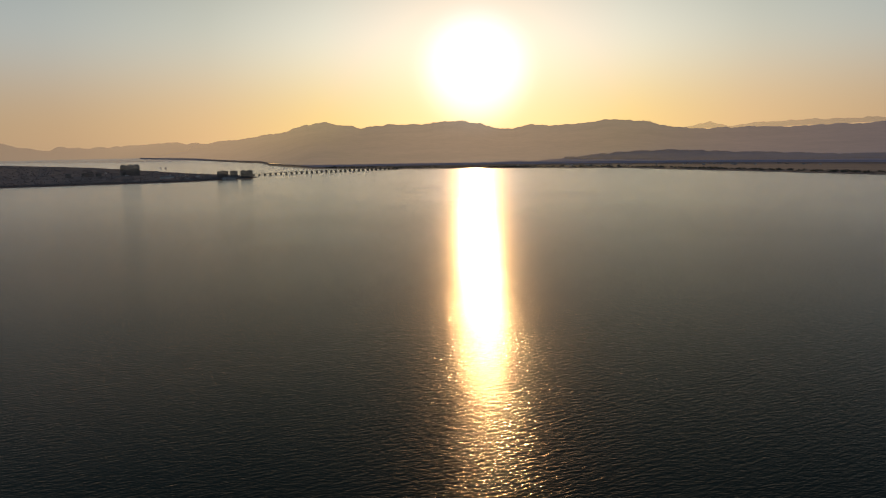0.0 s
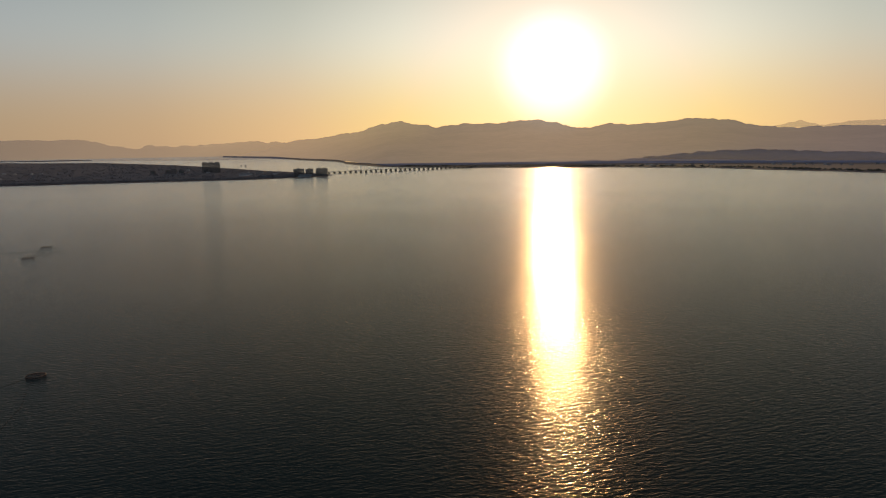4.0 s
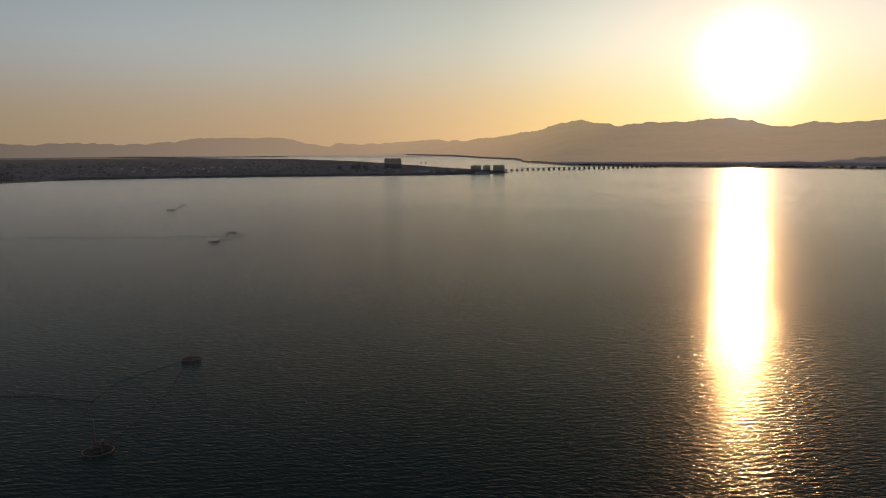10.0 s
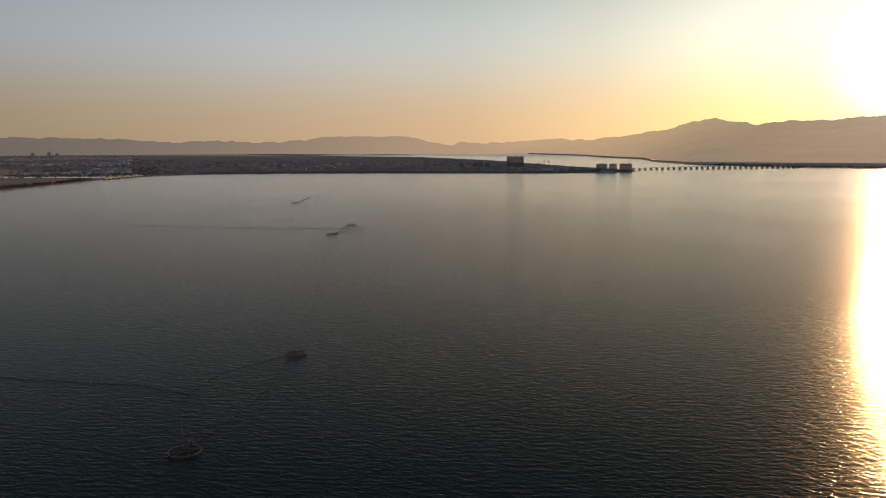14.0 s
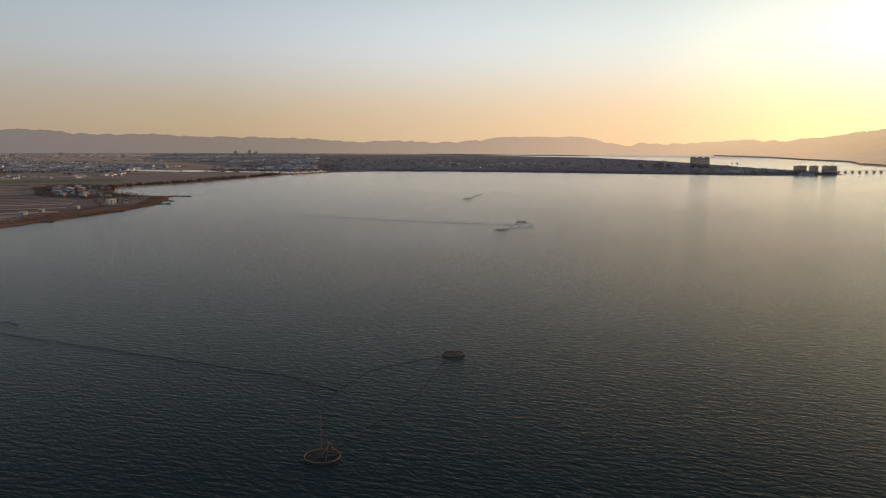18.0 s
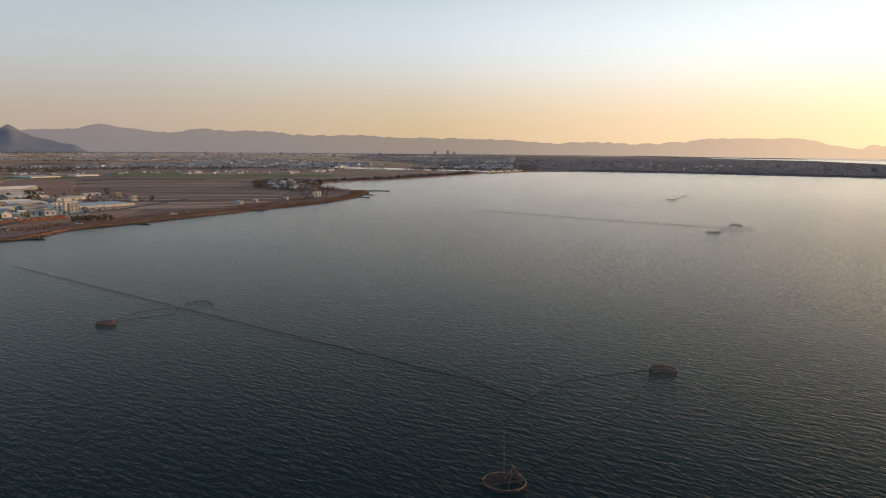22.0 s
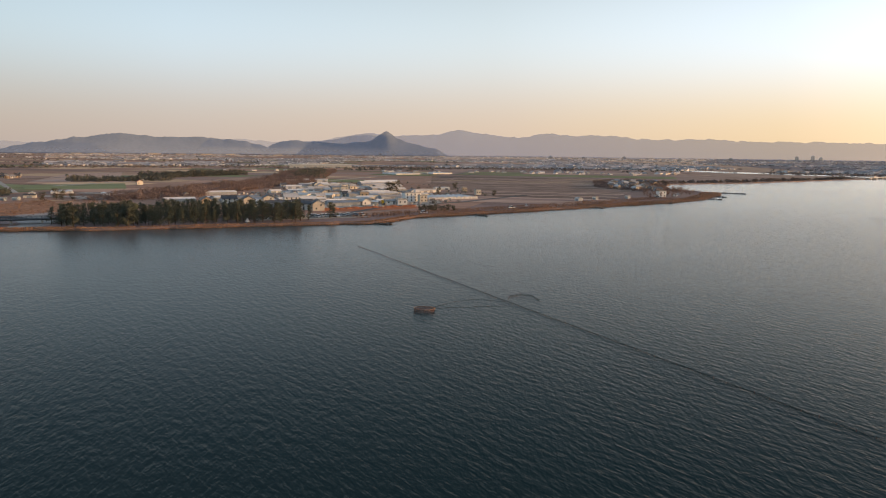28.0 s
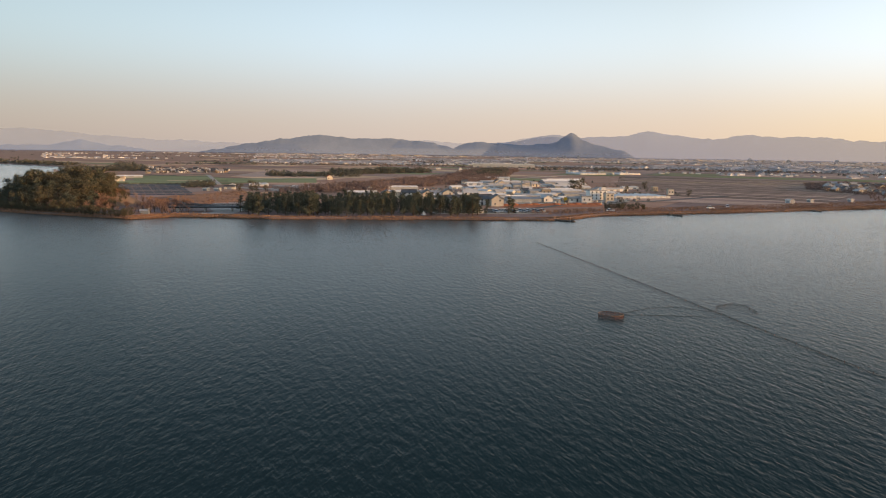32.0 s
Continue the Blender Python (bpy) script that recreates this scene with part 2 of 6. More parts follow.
def make_water():
    m = bpy.data.materials.new("lake_water")
    m.use_nodes = True
    nt = m.node_tree
    deep = nt.nodes["Principled BSDF"]
    deep.inputs["Base Color"].default_value = (0.0068, 0.0178, 0.0195, 1)
    deep.inputs["Roughness"].default_value = 0.6
    deep.inputs["Specular IOR Level"].default_value = 0.0
    geo = nt.nodes.new("ShaderNodeNewGeometry")
    height = None
    # long wind waves, short ripples on them, broad calmer and rougher streaks
    for turn, sx, sy, amount in WAVES:  # crest direction, length along and across the crests, height
        mp = nt.nodes.new("ShaderNodeMapping")
        mp.vector_type = "TEXTURE"
        mp.inputs["Rotation"].default_value = (0, 0, radians(turn))
        mp.inputs["Scale"].default_value = (sx, sy, 1)
        nt.links.new(geo.outputs["Position"], mp.inputs["Vector"])
        n = node(nt, "ShaderNodeTexNoise", Scale=1.0, Detail=2.0, Roughness=0.5, Distortion=0.3)
        nt.links.new(mp.outputs[0], n.inputs["Vector"])
        k = nt.nodes.new("ShaderNodeMath")
        k.operation = "MULTIPLY"
        k.inputs[1].default_value = amount
        nt.links.new(n.outputs["Fac"], k.inputs[0])
        if height is None:
            height = k.outputs[0]
        else:
            a = nt.nodes.new("ShaderNodeMath")
            a.operation = "ADD"
            nt.links.new(height, a.inputs[0])
            nt.links.new(k.outputs[0], a.inputs[1])
            height = a.outputs[0]
    patch = node(nt, "ShaderNodeTexNoise", Scale=0.006, Detail=3.0)
    nt.links.new(geo.outputs["Position"], patch.inputs["Vector"])
    rng = nt.nodes.new("ShaderNodeMapRange")
    rng.inputs["From Min"].default_value = 0.35
    rng.inputs["From Max"].default_value = 0.65
    rng.inputs["To Min"].default_value = 0.75
    rng.inputs["To Max"].default_value = 1.1
    nt.links.new(patch.outputs["Fac"], rng.inputs["Value"])
    # the open middle of the lake is choppier than the sheltered water farther off
    off = nt.nodes.new("ShaderNodeVectorMath")
    off.operation = "DISTANCE"
    off.inputs[1].default_value = (-90, 130, 0)
    nt.links.new(geo.outputs["Position"], off.inputs[0])
    calmer = nt.nodes.new("ShaderNodeMapRange")
    calmer.inputs["From Min"].default_value = 200
    calmer.inputs["From Max"].default_value = 800
    calmer.inputs["To Min"].default_value = 1.0
    calmer.inputs["To Max"].default_value = 0.5
    nt.links.new(off.outputs["Value"], calmer.inputs["Value"])
    chop = nt.nodes.new("ShaderNodeMath")
    chop.operation = "MULTIPLY"
    nt.links.new(rng.outputs[0], chop.inputs[0])
    nt.links.new(calmer.outputs[0], chop.inputs[1])
    bump = node(nt, "ShaderNodeBump", Distance=1.0, Filter_Width=0.05)
    nt.links.new(chop.outputs[0], bump.inputs["Strength"])
    nt.links.new(height, bump.inputs["Height"])
    # ripples too small to shape scatter a share of the reflection wider
    shine = nt.nodes.new("ShaderNodeMixShader")
    shine.inputs[0].default_value = 0.24
    for k, rough in ((1, 0.11), (2, 0.34)):
        gloss = nt.nodes.new("ShaderNodeBsdfGlossy")
        gloss.inputs["Roughness"].default_value = rough
        gloss.inputs["Color"].default_value = (1, 1, 1, 1)
        nt.links.new(bump.outputs[0], gloss.inputs["Normal"])
        nt.links.new(gloss.outputs[0], shine.inputs[k])
    fresnel = node(nt, "ShaderNodeFresnel", IOR=1.333)
    power = nt.nodes.new("ShaderNodeMath")
    power.operation = "POWER"
    power.inputs[1].default_value = 1.66
    tilted = node(nt, "ShaderNodeFresnel", IOR=1.333)
    nt.links.new(bump.outputs[0], tilted.inputs["Normal"])
    mean = nt.nodes.new("ShaderNodeMath")
    mean.operation = "MULTIPLY_ADD"
    mean.inputs[1].default_value = 0.6
    nt.links.new(tilted.outputs[0], mean.inputs[0])
    calm = nt.nodes.new("ShaderNodeMath")
    calm.operation = "MULTIPLY"
    calm.inputs[1].default_value = 0.4
    nt.links.new(fresnel.outputs[0], calm.inputs[0])
    nt.links.new(calm.outputs[0], mean.inputs[2])
    nt.links.new(mean.outputs[0], power.inputs[0])
    scale = nt.nodes.new("ShaderNodeMath")
    scale.operation = "MULTIPLY"
    scale.inputs[1].default_value = 1.29
    nt.links.new(power.outputs[0], scale.inputs[0])
    mix = nt.nodes.new("ShaderNodeMixShader")
    nt.links.new(scale.outputs[0], mix.inputs[0])
    nt.links.new(deep.outputs[0], mix.inputs[1])
    nt.links.new(shine.outputs[0], mix.inputs[2])
    nt.links.new(mix.outputs[0], nt.nodes["Material Output"].inputs["Surface"])
    return m


WAVES = ((26, 3.2, 1.08, 0.228), (-8, 2.0, 0.66, 0.13), (30, 1.0, 0.36, 0.065))
WATER = make_water()
SOIL = surface("bare_winter_soil", (0.13, 0.09, 0.065), (0.22, 0.155, 0.11), 60, 0.95, 0.3, fine=14)
# far ground: haze painted in by see-through shares, the delta also greyed for it
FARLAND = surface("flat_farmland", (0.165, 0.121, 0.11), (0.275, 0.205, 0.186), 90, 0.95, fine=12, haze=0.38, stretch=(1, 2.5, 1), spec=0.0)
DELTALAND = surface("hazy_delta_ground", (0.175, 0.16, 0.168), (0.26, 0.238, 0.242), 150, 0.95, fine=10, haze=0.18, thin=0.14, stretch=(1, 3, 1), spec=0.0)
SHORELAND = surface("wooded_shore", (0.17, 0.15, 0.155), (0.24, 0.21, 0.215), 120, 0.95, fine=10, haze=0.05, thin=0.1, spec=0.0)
# blue and pallor of hazy air put into the mountains' base colours
MOUNT_WEST = surface("hazed_wooded_mountain", (0.30, 0.305, 0.43), (0.35, 0.35, 0.48), 300, 0.95, fine=8, haze=0.21, thin=0.20, mist=150, drift=0.42, spec=0.0)
MOUNT_FOOT = surface("hazed_wooded_foothill", (0.30, 0.26, 0.29), (0.36, 0.31, 0.34), 200, 0.95, fine=8, haze=0.16, thin=0.32, mist=30, spec=0.0)
MOUNT_FAR = surface("hazed_far_mountain", (0.18, 0.245, 0.36), (0.22, 0.285, 0.41), 300, 0.95, fine=8, haze=0.50, thin=0.64, mist=90, spec=0.0)
MOUNT_PALE = surface("hazed_pale_mountain", (0.19, 0.25, 0.36), (0.23, 0.29, 0.41), 300, 0.95, fine=8, haze=0.62, thin=0.74, mist=90, spec=0.0)
MOUNT_EAST = surface("hazed_dark_wooded_hill", (0.11, 0.145, 0.2), (0.145, 0.18, 0.24), 120, 0.95, fine=8, haze=0.24, thin=0.42, mist=80, spec=0.0)
CONCRETE = surface("weathered_concrete", (0.28, 0.27, 0.25), (0.42, 0.4, 0.37), 6, 0.85, vary=0.1)


# ---- building helpers ----
class Shape:
    """Vertices and faces gathered for one mesh."""

    def __init__(self):
        self.v, self.f = [], []

    def add(self, verts, faces):
        n = len(self.v)
        self.v += [tuple(p) for p in verts]
        self.f += [tuple(i + n for i in face) for face in faces]
        return self

    def box(self, x0, x1, y0, y1, z0, z1):
        return self.add([(x0, y0, z0), (x1, y0, z0), (x1, y1, z0), (x0, y1, z0), (x0, y0, z1), (x1, y0, z1), (x1, y1, z1), (x0, y1, z1)],
                        [(3, 2, 1, 0), (4, 5, 6, 7), (0, 1, 5, 4), (1, 2, 6, 5), (2, 3, 7, 6), (3, 0, 4, 7)])

    def tube(self, a, b, ra, rb, n=6):
        a, b = Vector(a), Vector(b)
        d = (b - a).normalized()
        s = d.cross(Vector((0, 0, 1)) if abs(d.z) < 0.9 else Vector((1, 0, 0))).normalized()
        u = d.cross(s)
        ring = [s * math.cos(k * math.tau / n) + u * math.sin(k * math.tau / n) for k in range(n)]
        faces = [(k, (k + 1) % n, n + (k + 1) % n, n + k) for k in range(n)]
        return self.add([a + r * ra for r in ring] + [b + r * rb for r in ring], faces + [tuple(range(n - 1, -1, -1)), tuple(range(n, 2 * n))])

    def mesh(self, name, smooth=False):
        me = bpy.data.meshes.new(name)
        me.from_pydata(self.v, [], self.f)
        me.update()
        if smooth:
            me.polygons.foreach_set("use_smooth", [True] * len(me.polygons))
        return me


def part(name, shape, material, parent=None, label="", smooth=False):
    """One mesh object under a thing or a part."""
    me = shape if isinstance(shape, bpy.types.Mesh) else shape.mesh(name, smooth)
    if not me.materials:
        me.materials.append(material)
    ob = new(name, me)
    if parent is not None:
        ob.parent = parent
    if label:
        ob["label"] = label
    return ob


def thing(name, label, category, m=None, group="", kind=""):
    ob = tagged(new(name), label, category, group, kind)
    if m is not None:
        ob.matrix_basis = m
    return ob


def wiggle(points, step, amount, seed=0.0, closed=False):
    """A line through the points, in steps, with a natural unevenness."""
    out = []
    pairs = list(zip(points, points[1:] + points[:1])) if closed else list(zip(points, points[1:]))
    for a, b in pairs:
        a, b = Vector(a), Vector(b)
        n = max(1, int((b - a).length / step))
        side = Vector((-(b - a).y, (b - a).x)).normalized()
        for k in range(n):
            p = a.lerp(b, k / n)
            j = noise.noise((p.x * 0.7 / step, p.y * 0.7 / step, seed)) + 0.5 * noise.noise((p.x * 2.0 / step, p.y * 2.0 / step, seed + 3))
            out.append(p + side * j * amount)
    if not closed:
        out.append(Vector(points[-1]))
    return out


def plate(name, outline, top, bottom, material, label):
    """A flat piece of land with an upright edge."""
    from mathutils.geometry import tessellate_polygon
    n = len(outline)
    s = Shape()
    tris = tessellate_polygon([[Vector((p.x, p.y, 0)) for p in outline]])
    s.v = [(p.x, p.y, top) for p in outline] + [(p.x, p.y, bottom) for p in outline]
    for t in tris:
        a, b, c = (outline[i] for i in t)
        s.f.append(tuple(t) if (b - a).cross(c - a) > 0 else tuple(reversed(t)))
    area = sum(outline[k].cross(outline[(k + 1) % n]) for k in range(n))
    for k in range(n):
        j = (k + 1) % n
        s.f.append((k, n + k, n + j, j) if area > 0 else (j, n + j, n + k, k))
    ob = part(name, s, material)
    return tagged(ob, label, "ground", kind="structure")


def arc(a0, a1, r, step=5):
    n = max(2, int(abs(a1 - a0) / step))
    return [(r * math.sin(radians(a0 + (a1 - a0) * k / n)), r * math.cos(radians(a0 + (a1 - a0) * k / n))) for k in range(n + 1)]


def ridge(name, crest, far, front, material, label, eye=(0, 0, 60), rough=0.004, seed=1.0, base=0.5, fades=(1.5, 1.5)):
    """A mountain ridge whose crest rises over the eye's level by the angles given, turn by turn; far: its distance;
    front: how far its foot lies before the crest; fades: the turn over which either end sinks to the plain."""
    turns = [c[0] for c in crest]
    reach = front if callable(front) else (lambda a: front)
    lo, hi = turns[0], turns[-1]
    n = int((hi - lo) / 0.16) + 2
    off = far if callable(far) else (lambda a: far)
    rows = 14
    s = Shape()
    for i in range(n):
        a = lo + (hi - lo) * i / (n - 1)
        k = max(j for j in range(len(crest)) if turns[j] <= a + 1e-9)
        k = min(k, len(crest) - 2)
        u = (a - turns[k]) / (turns[k + 1] - turns[k])
        u = u * u * (3 - 2 * u) * 0.3 + u * 0.7
        e = crest[k][1] + (crest[k + 1][1] - crest[k][1]) * u
        fade = min(1.0, (a - lo + 1e-6) / max(fades[0], 1e-6), (hi - a + 1e-6) / max(fades[1], 1e-6))
        way = Vector((math.sin(radians(a)), math.cos(radians(a))))
        jag = off(a) * 0.0017 * noise.fractal((a * 1.3, seed, 0.3), 0.75, 2.0, 6)
        top = max(eye[2] + off(a) * math.tan(radians(e)), 3.0)
        top = 1.0 + (top - 1.0) * fade * fade * (3 - 2 * fade)
        floor = base(a) if callable(base) else base
        top = max(top, floor + 0.1)
        for j in range(rows + 1):
            w = j / rows
            r = off(a) - reach(a) * (1 - w)
            z = floor + (top - floor) * (0.25 * w + 0.75 * w ** 1.6)
            gully = noise.ridged_multi_fractal((a * 0.9, w * 2.2 + seed, seed * 3), 1.0, 2.0, 4, 1.0, 2.0)
            z += jag * min(fade, 1.0) * w ** 5
            z += (gully - 1.2) * (top - floor) * rough * 4 * w * (1 - w)
            s.v.append((eye[0] + way.x * r, eye[1] + way.y * r, max(z, floor)))
    m = rows + 1
    for i in range(n - 1):
        for j in range(m - 1):
            s.f.append((i * m + j, (i + 1) * m + j, (i + 1) * m + j + 1, i * m + j + 1))
    return tagged(part(name, s, material, smooth=True), label, "mountain", kind="structure")

# ---- water and land ----
NEAR_SHORE = [(-405, -162), (-388, -125), (-380, -85), (-374, -62), (-388, -53), (-392, -30), (-391, -8), (-401, 29), (-413, 77), (-421, 111),
              (-452, 134), (-473, 171), (-506, 225), (-562, 315), (-600, 362), (-648, 398), (-688, 420)]
BAY_SHORE = [(-700, 410), (-735, 402), (-790, 408), (-858, 446), (-905, 570), (-985, 705), (-1055, 820), (-1105, 930), (-1085, 1050), (-1010, 1125),
             (-920, 1190), (-770, 1265), (-520, 1375), (-440, 1440), (-395, 1500), (-390, 1545), (-424, 1622)]
BACK_SHORE = [(-480, 1680), (-600, 1790), (-802, 2030), (-1163, 2456), (-1735, 2942), (-2075, 3000), (-2583, 3224), (-3250, 3450)]
SOUTH_SHORE = [(-1500, -4600), (-1000, -1800), (-1100, -1000), (-1128, -734), (-1030, -552), (-840, -420), (-640, -285), (-520, -215), (-440, -190)]
near_line = wiggle(NEAR_SHORE, 6, 2.2, 1.0)
mainland = (near_line + wiggle(BAY_SHORE, 14, 5, 2.0) + wiggle(BACK_SHORE, 40, 12, 3.0)
            + [Vector(p) for p in arc(-46, -160, 4850)] + wiggle(SOUTH_SHORE, 18, 6, 4.0))
coast = wiggle(SOUTH_SHORE, 18, 6, 4.0) + near_line + wiggle(BAY_SHORE, 14, 5, 2.0) + wiggle(BACK_SHORE, 40, 12, 3.0)
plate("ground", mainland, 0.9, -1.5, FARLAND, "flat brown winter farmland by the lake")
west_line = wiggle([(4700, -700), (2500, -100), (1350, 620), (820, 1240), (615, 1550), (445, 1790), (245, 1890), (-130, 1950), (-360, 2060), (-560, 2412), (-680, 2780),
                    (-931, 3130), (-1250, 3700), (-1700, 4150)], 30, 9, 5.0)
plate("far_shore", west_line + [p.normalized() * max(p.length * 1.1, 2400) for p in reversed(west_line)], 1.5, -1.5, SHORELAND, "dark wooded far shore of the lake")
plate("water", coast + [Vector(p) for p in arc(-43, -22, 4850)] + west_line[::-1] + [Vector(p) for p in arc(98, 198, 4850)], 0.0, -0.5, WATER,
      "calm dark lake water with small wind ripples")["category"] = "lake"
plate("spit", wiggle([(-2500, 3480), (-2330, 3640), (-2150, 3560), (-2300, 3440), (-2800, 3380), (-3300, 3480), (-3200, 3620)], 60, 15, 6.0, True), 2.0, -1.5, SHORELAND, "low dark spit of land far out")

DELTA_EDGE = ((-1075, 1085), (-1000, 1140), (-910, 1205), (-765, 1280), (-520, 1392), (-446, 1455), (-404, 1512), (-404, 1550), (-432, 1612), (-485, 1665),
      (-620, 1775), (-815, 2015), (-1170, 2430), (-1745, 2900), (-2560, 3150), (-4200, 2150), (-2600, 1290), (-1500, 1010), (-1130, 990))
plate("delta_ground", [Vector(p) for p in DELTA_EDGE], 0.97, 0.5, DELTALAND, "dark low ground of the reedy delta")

# ---- mountains all round ----
WEST_EYE = (0, 10, 66)


def seen_from_west(crest, eye, far):
    """A crest told from one eye, as it stands from the eye of the western range."""
    out = []
    for a, e in crest:
        x, y, z = eye[0] + far * math.sin(radians(a)), eye[1] + far * math.cos(radians(a)), eye[2] + far * math.tan(radians(e))
        out.append((math.degrees(math.atan2(x - WEST_EYE[0], y - WEST_EYE[1])), math.degrees(math.atan2(z - WEST_EYE[2], math.hypot(x - WEST_EYE[0], y - WEST_EYE[1])))))
    return out


FLAT_CREST = [(-95, 0.4), (-92.2, 0.49), (-89.4, 1.04), (-87.3, 0.89), (-84.3, 0.98), (-82.5, 1.34), (-80.8, 1.16), (-78, 0.79), (-76, 1.09), (-70.4, 0.98), (-68.2, 0.72),
      (-63.9, 0.83), (-61.5, 0.64), (-54.3, 0.61), (-50, 0.33), (-48.4, 0.3), (-46, 0.41), (-43.3, 0.28), (-40, 0.45), (-36.7, 0.8), (-35, 0.67), (-33.7, 0.7), (-32.3, 0.82),
      (-30.9, 0.52), (-29.6, 0.2), (-28.6, 0.04), (-28.2, 0.0)]
WEST_CREST = [(-27.5, 0.11), (-25.8, 0.0), (-23.1, 0.07), (-20.2, 0.29), (-17.9, 0.22), (-15, 0.55), (-12.5, 0.9), (-10.4, 1.47), (-8.9, 1.71), (-7.4, 1.44), (-6.3, 1.21), (-5.2, 1.41),
      (-3.5, 1.44), (-1.3, 1.49), (1.4, 1.67), (3, 1.47), (4.3, 1.06), (5.6, 1.08), (7.1, 1.36), (8.4, 1.21), (11.2, 1.41), (13.3, 1.58), (15.3, 1.41), (17.3, 0.95), (19, 0.8),
      (24, 0.8), (31, 1.0), (45, 1.2), (70, 0.8)]
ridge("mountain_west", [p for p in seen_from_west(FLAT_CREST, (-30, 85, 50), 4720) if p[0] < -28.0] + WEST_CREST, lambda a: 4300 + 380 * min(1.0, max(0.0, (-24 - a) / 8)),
      lambda a: 250 + 450 * min(1.0, max(0.0, (a + 40) / 14)) + 1480 * min(1.0, max(0.0, (a + 16) / 6)), MOUNT_WEST, "long wooded mountain range with painted evening haze", WEST_EYE, rough=0.002, seed=1.3, base=-0.5)
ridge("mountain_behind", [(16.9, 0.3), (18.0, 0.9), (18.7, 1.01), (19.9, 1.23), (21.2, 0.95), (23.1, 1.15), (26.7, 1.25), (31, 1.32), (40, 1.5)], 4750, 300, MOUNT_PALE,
      "higher range behind the first, paled by painted haze", WEST_EYE, seed=5.1, base=lambda a: 66 + 4750 * math.tan(radians(np.interp(a, *zip(*WEST_CREST)) - 0.05)))
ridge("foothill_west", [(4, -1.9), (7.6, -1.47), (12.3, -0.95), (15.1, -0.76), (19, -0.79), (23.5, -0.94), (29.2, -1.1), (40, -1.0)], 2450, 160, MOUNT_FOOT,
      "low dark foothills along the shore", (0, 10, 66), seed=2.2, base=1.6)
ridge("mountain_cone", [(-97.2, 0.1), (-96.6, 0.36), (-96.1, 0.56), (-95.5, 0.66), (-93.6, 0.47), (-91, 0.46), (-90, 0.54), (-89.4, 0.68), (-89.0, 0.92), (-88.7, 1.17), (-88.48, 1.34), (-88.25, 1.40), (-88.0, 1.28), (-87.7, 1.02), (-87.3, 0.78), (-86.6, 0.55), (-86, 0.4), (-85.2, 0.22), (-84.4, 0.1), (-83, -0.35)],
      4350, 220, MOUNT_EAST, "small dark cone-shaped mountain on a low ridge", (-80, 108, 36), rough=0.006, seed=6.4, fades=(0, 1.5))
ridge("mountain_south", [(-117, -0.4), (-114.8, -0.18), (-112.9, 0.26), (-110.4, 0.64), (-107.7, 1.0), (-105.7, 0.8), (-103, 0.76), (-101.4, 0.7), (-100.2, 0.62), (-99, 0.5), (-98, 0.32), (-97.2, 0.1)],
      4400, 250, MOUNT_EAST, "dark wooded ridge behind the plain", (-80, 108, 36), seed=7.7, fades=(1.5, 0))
ridge("mountain_mid", [(-103, 0.3), (-101, 0.67), (-99, 0.7), (-97, 0.47), (-93.6, 0.6), (-91.5, 0.97), (-89.7, 1.08), (-87, 0.8)], 4600, 150, MOUNT_PALE, "hills behind the ridge, blue with painted haze",
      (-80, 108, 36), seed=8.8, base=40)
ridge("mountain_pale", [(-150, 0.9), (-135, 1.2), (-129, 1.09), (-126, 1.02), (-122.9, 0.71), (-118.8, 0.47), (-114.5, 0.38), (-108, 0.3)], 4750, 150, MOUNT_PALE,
      "pale distant mountain with haze painted in", (-85, 108, 32), seed=9.2)
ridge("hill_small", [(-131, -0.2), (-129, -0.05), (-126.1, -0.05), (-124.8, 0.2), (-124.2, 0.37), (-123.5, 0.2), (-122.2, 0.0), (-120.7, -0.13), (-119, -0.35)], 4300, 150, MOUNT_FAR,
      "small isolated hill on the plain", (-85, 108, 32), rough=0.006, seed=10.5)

# ---- fish traps and their net fences in the lake ----
BAMBOO = surface("weathered_bamboo", (0.09, 0.062, 0.052), (0.16, 0.112, 0.095), 0.6, 0.8, vary=0.25)
RUSTNET = surface("red_brown_netting", (0.11, 0.062, 0.056), (0.18, 0.1, 0.09), 1.5, 0.9)
DARKNET = surface("dark_wet_netting", (0.015, 0.013, 0.012), (0.04, 0.032, 0.028), 2.0, 0.8)
MASTWOOD = surface("reddish_weathered_pole", (0.2, 0.125, 0.1), (0.3, 0.19, 0.155), 0.6, 0.8)
PALE_PIPE = surface("tan_float_pipe", (0.18, 0.125, 0.09), (0.27, 0.19, 0.14), 2.0, 0.6)


def netting(m, open_share):
    """Lets the light through between the strands."""
    nt = m.node_tree
    mix = nt.nodes.new("ShaderNodeMixShader")
    mix.inputs[0].default_value = open_share
    nt.links.new(nt.nodes["Principled BSDF"].outputs[0], mix.inputs[1])
    nt.links.new(nt.nodes.new("ShaderNodeBsdfTransparent").outputs[0], mix.inputs[2])
    nt.links.new(mix.outputs[0], nt.nodes["Material Output"].inputs["Surface"])


FARNET = surface("grey_brown_far_netting", (0.09, 0.075, 0.07), (0.15, 0.12, 0.11), 1.5, 0.9)
netting(RUSTNET, 0.76)
netting(FARNET, 0.86)
netting(DARKNET, 0.83)
POST = Shape().tube((0, 0, -0.6), (0, 0, 1.0), 0.04, 0.03, 5).mesh("post")


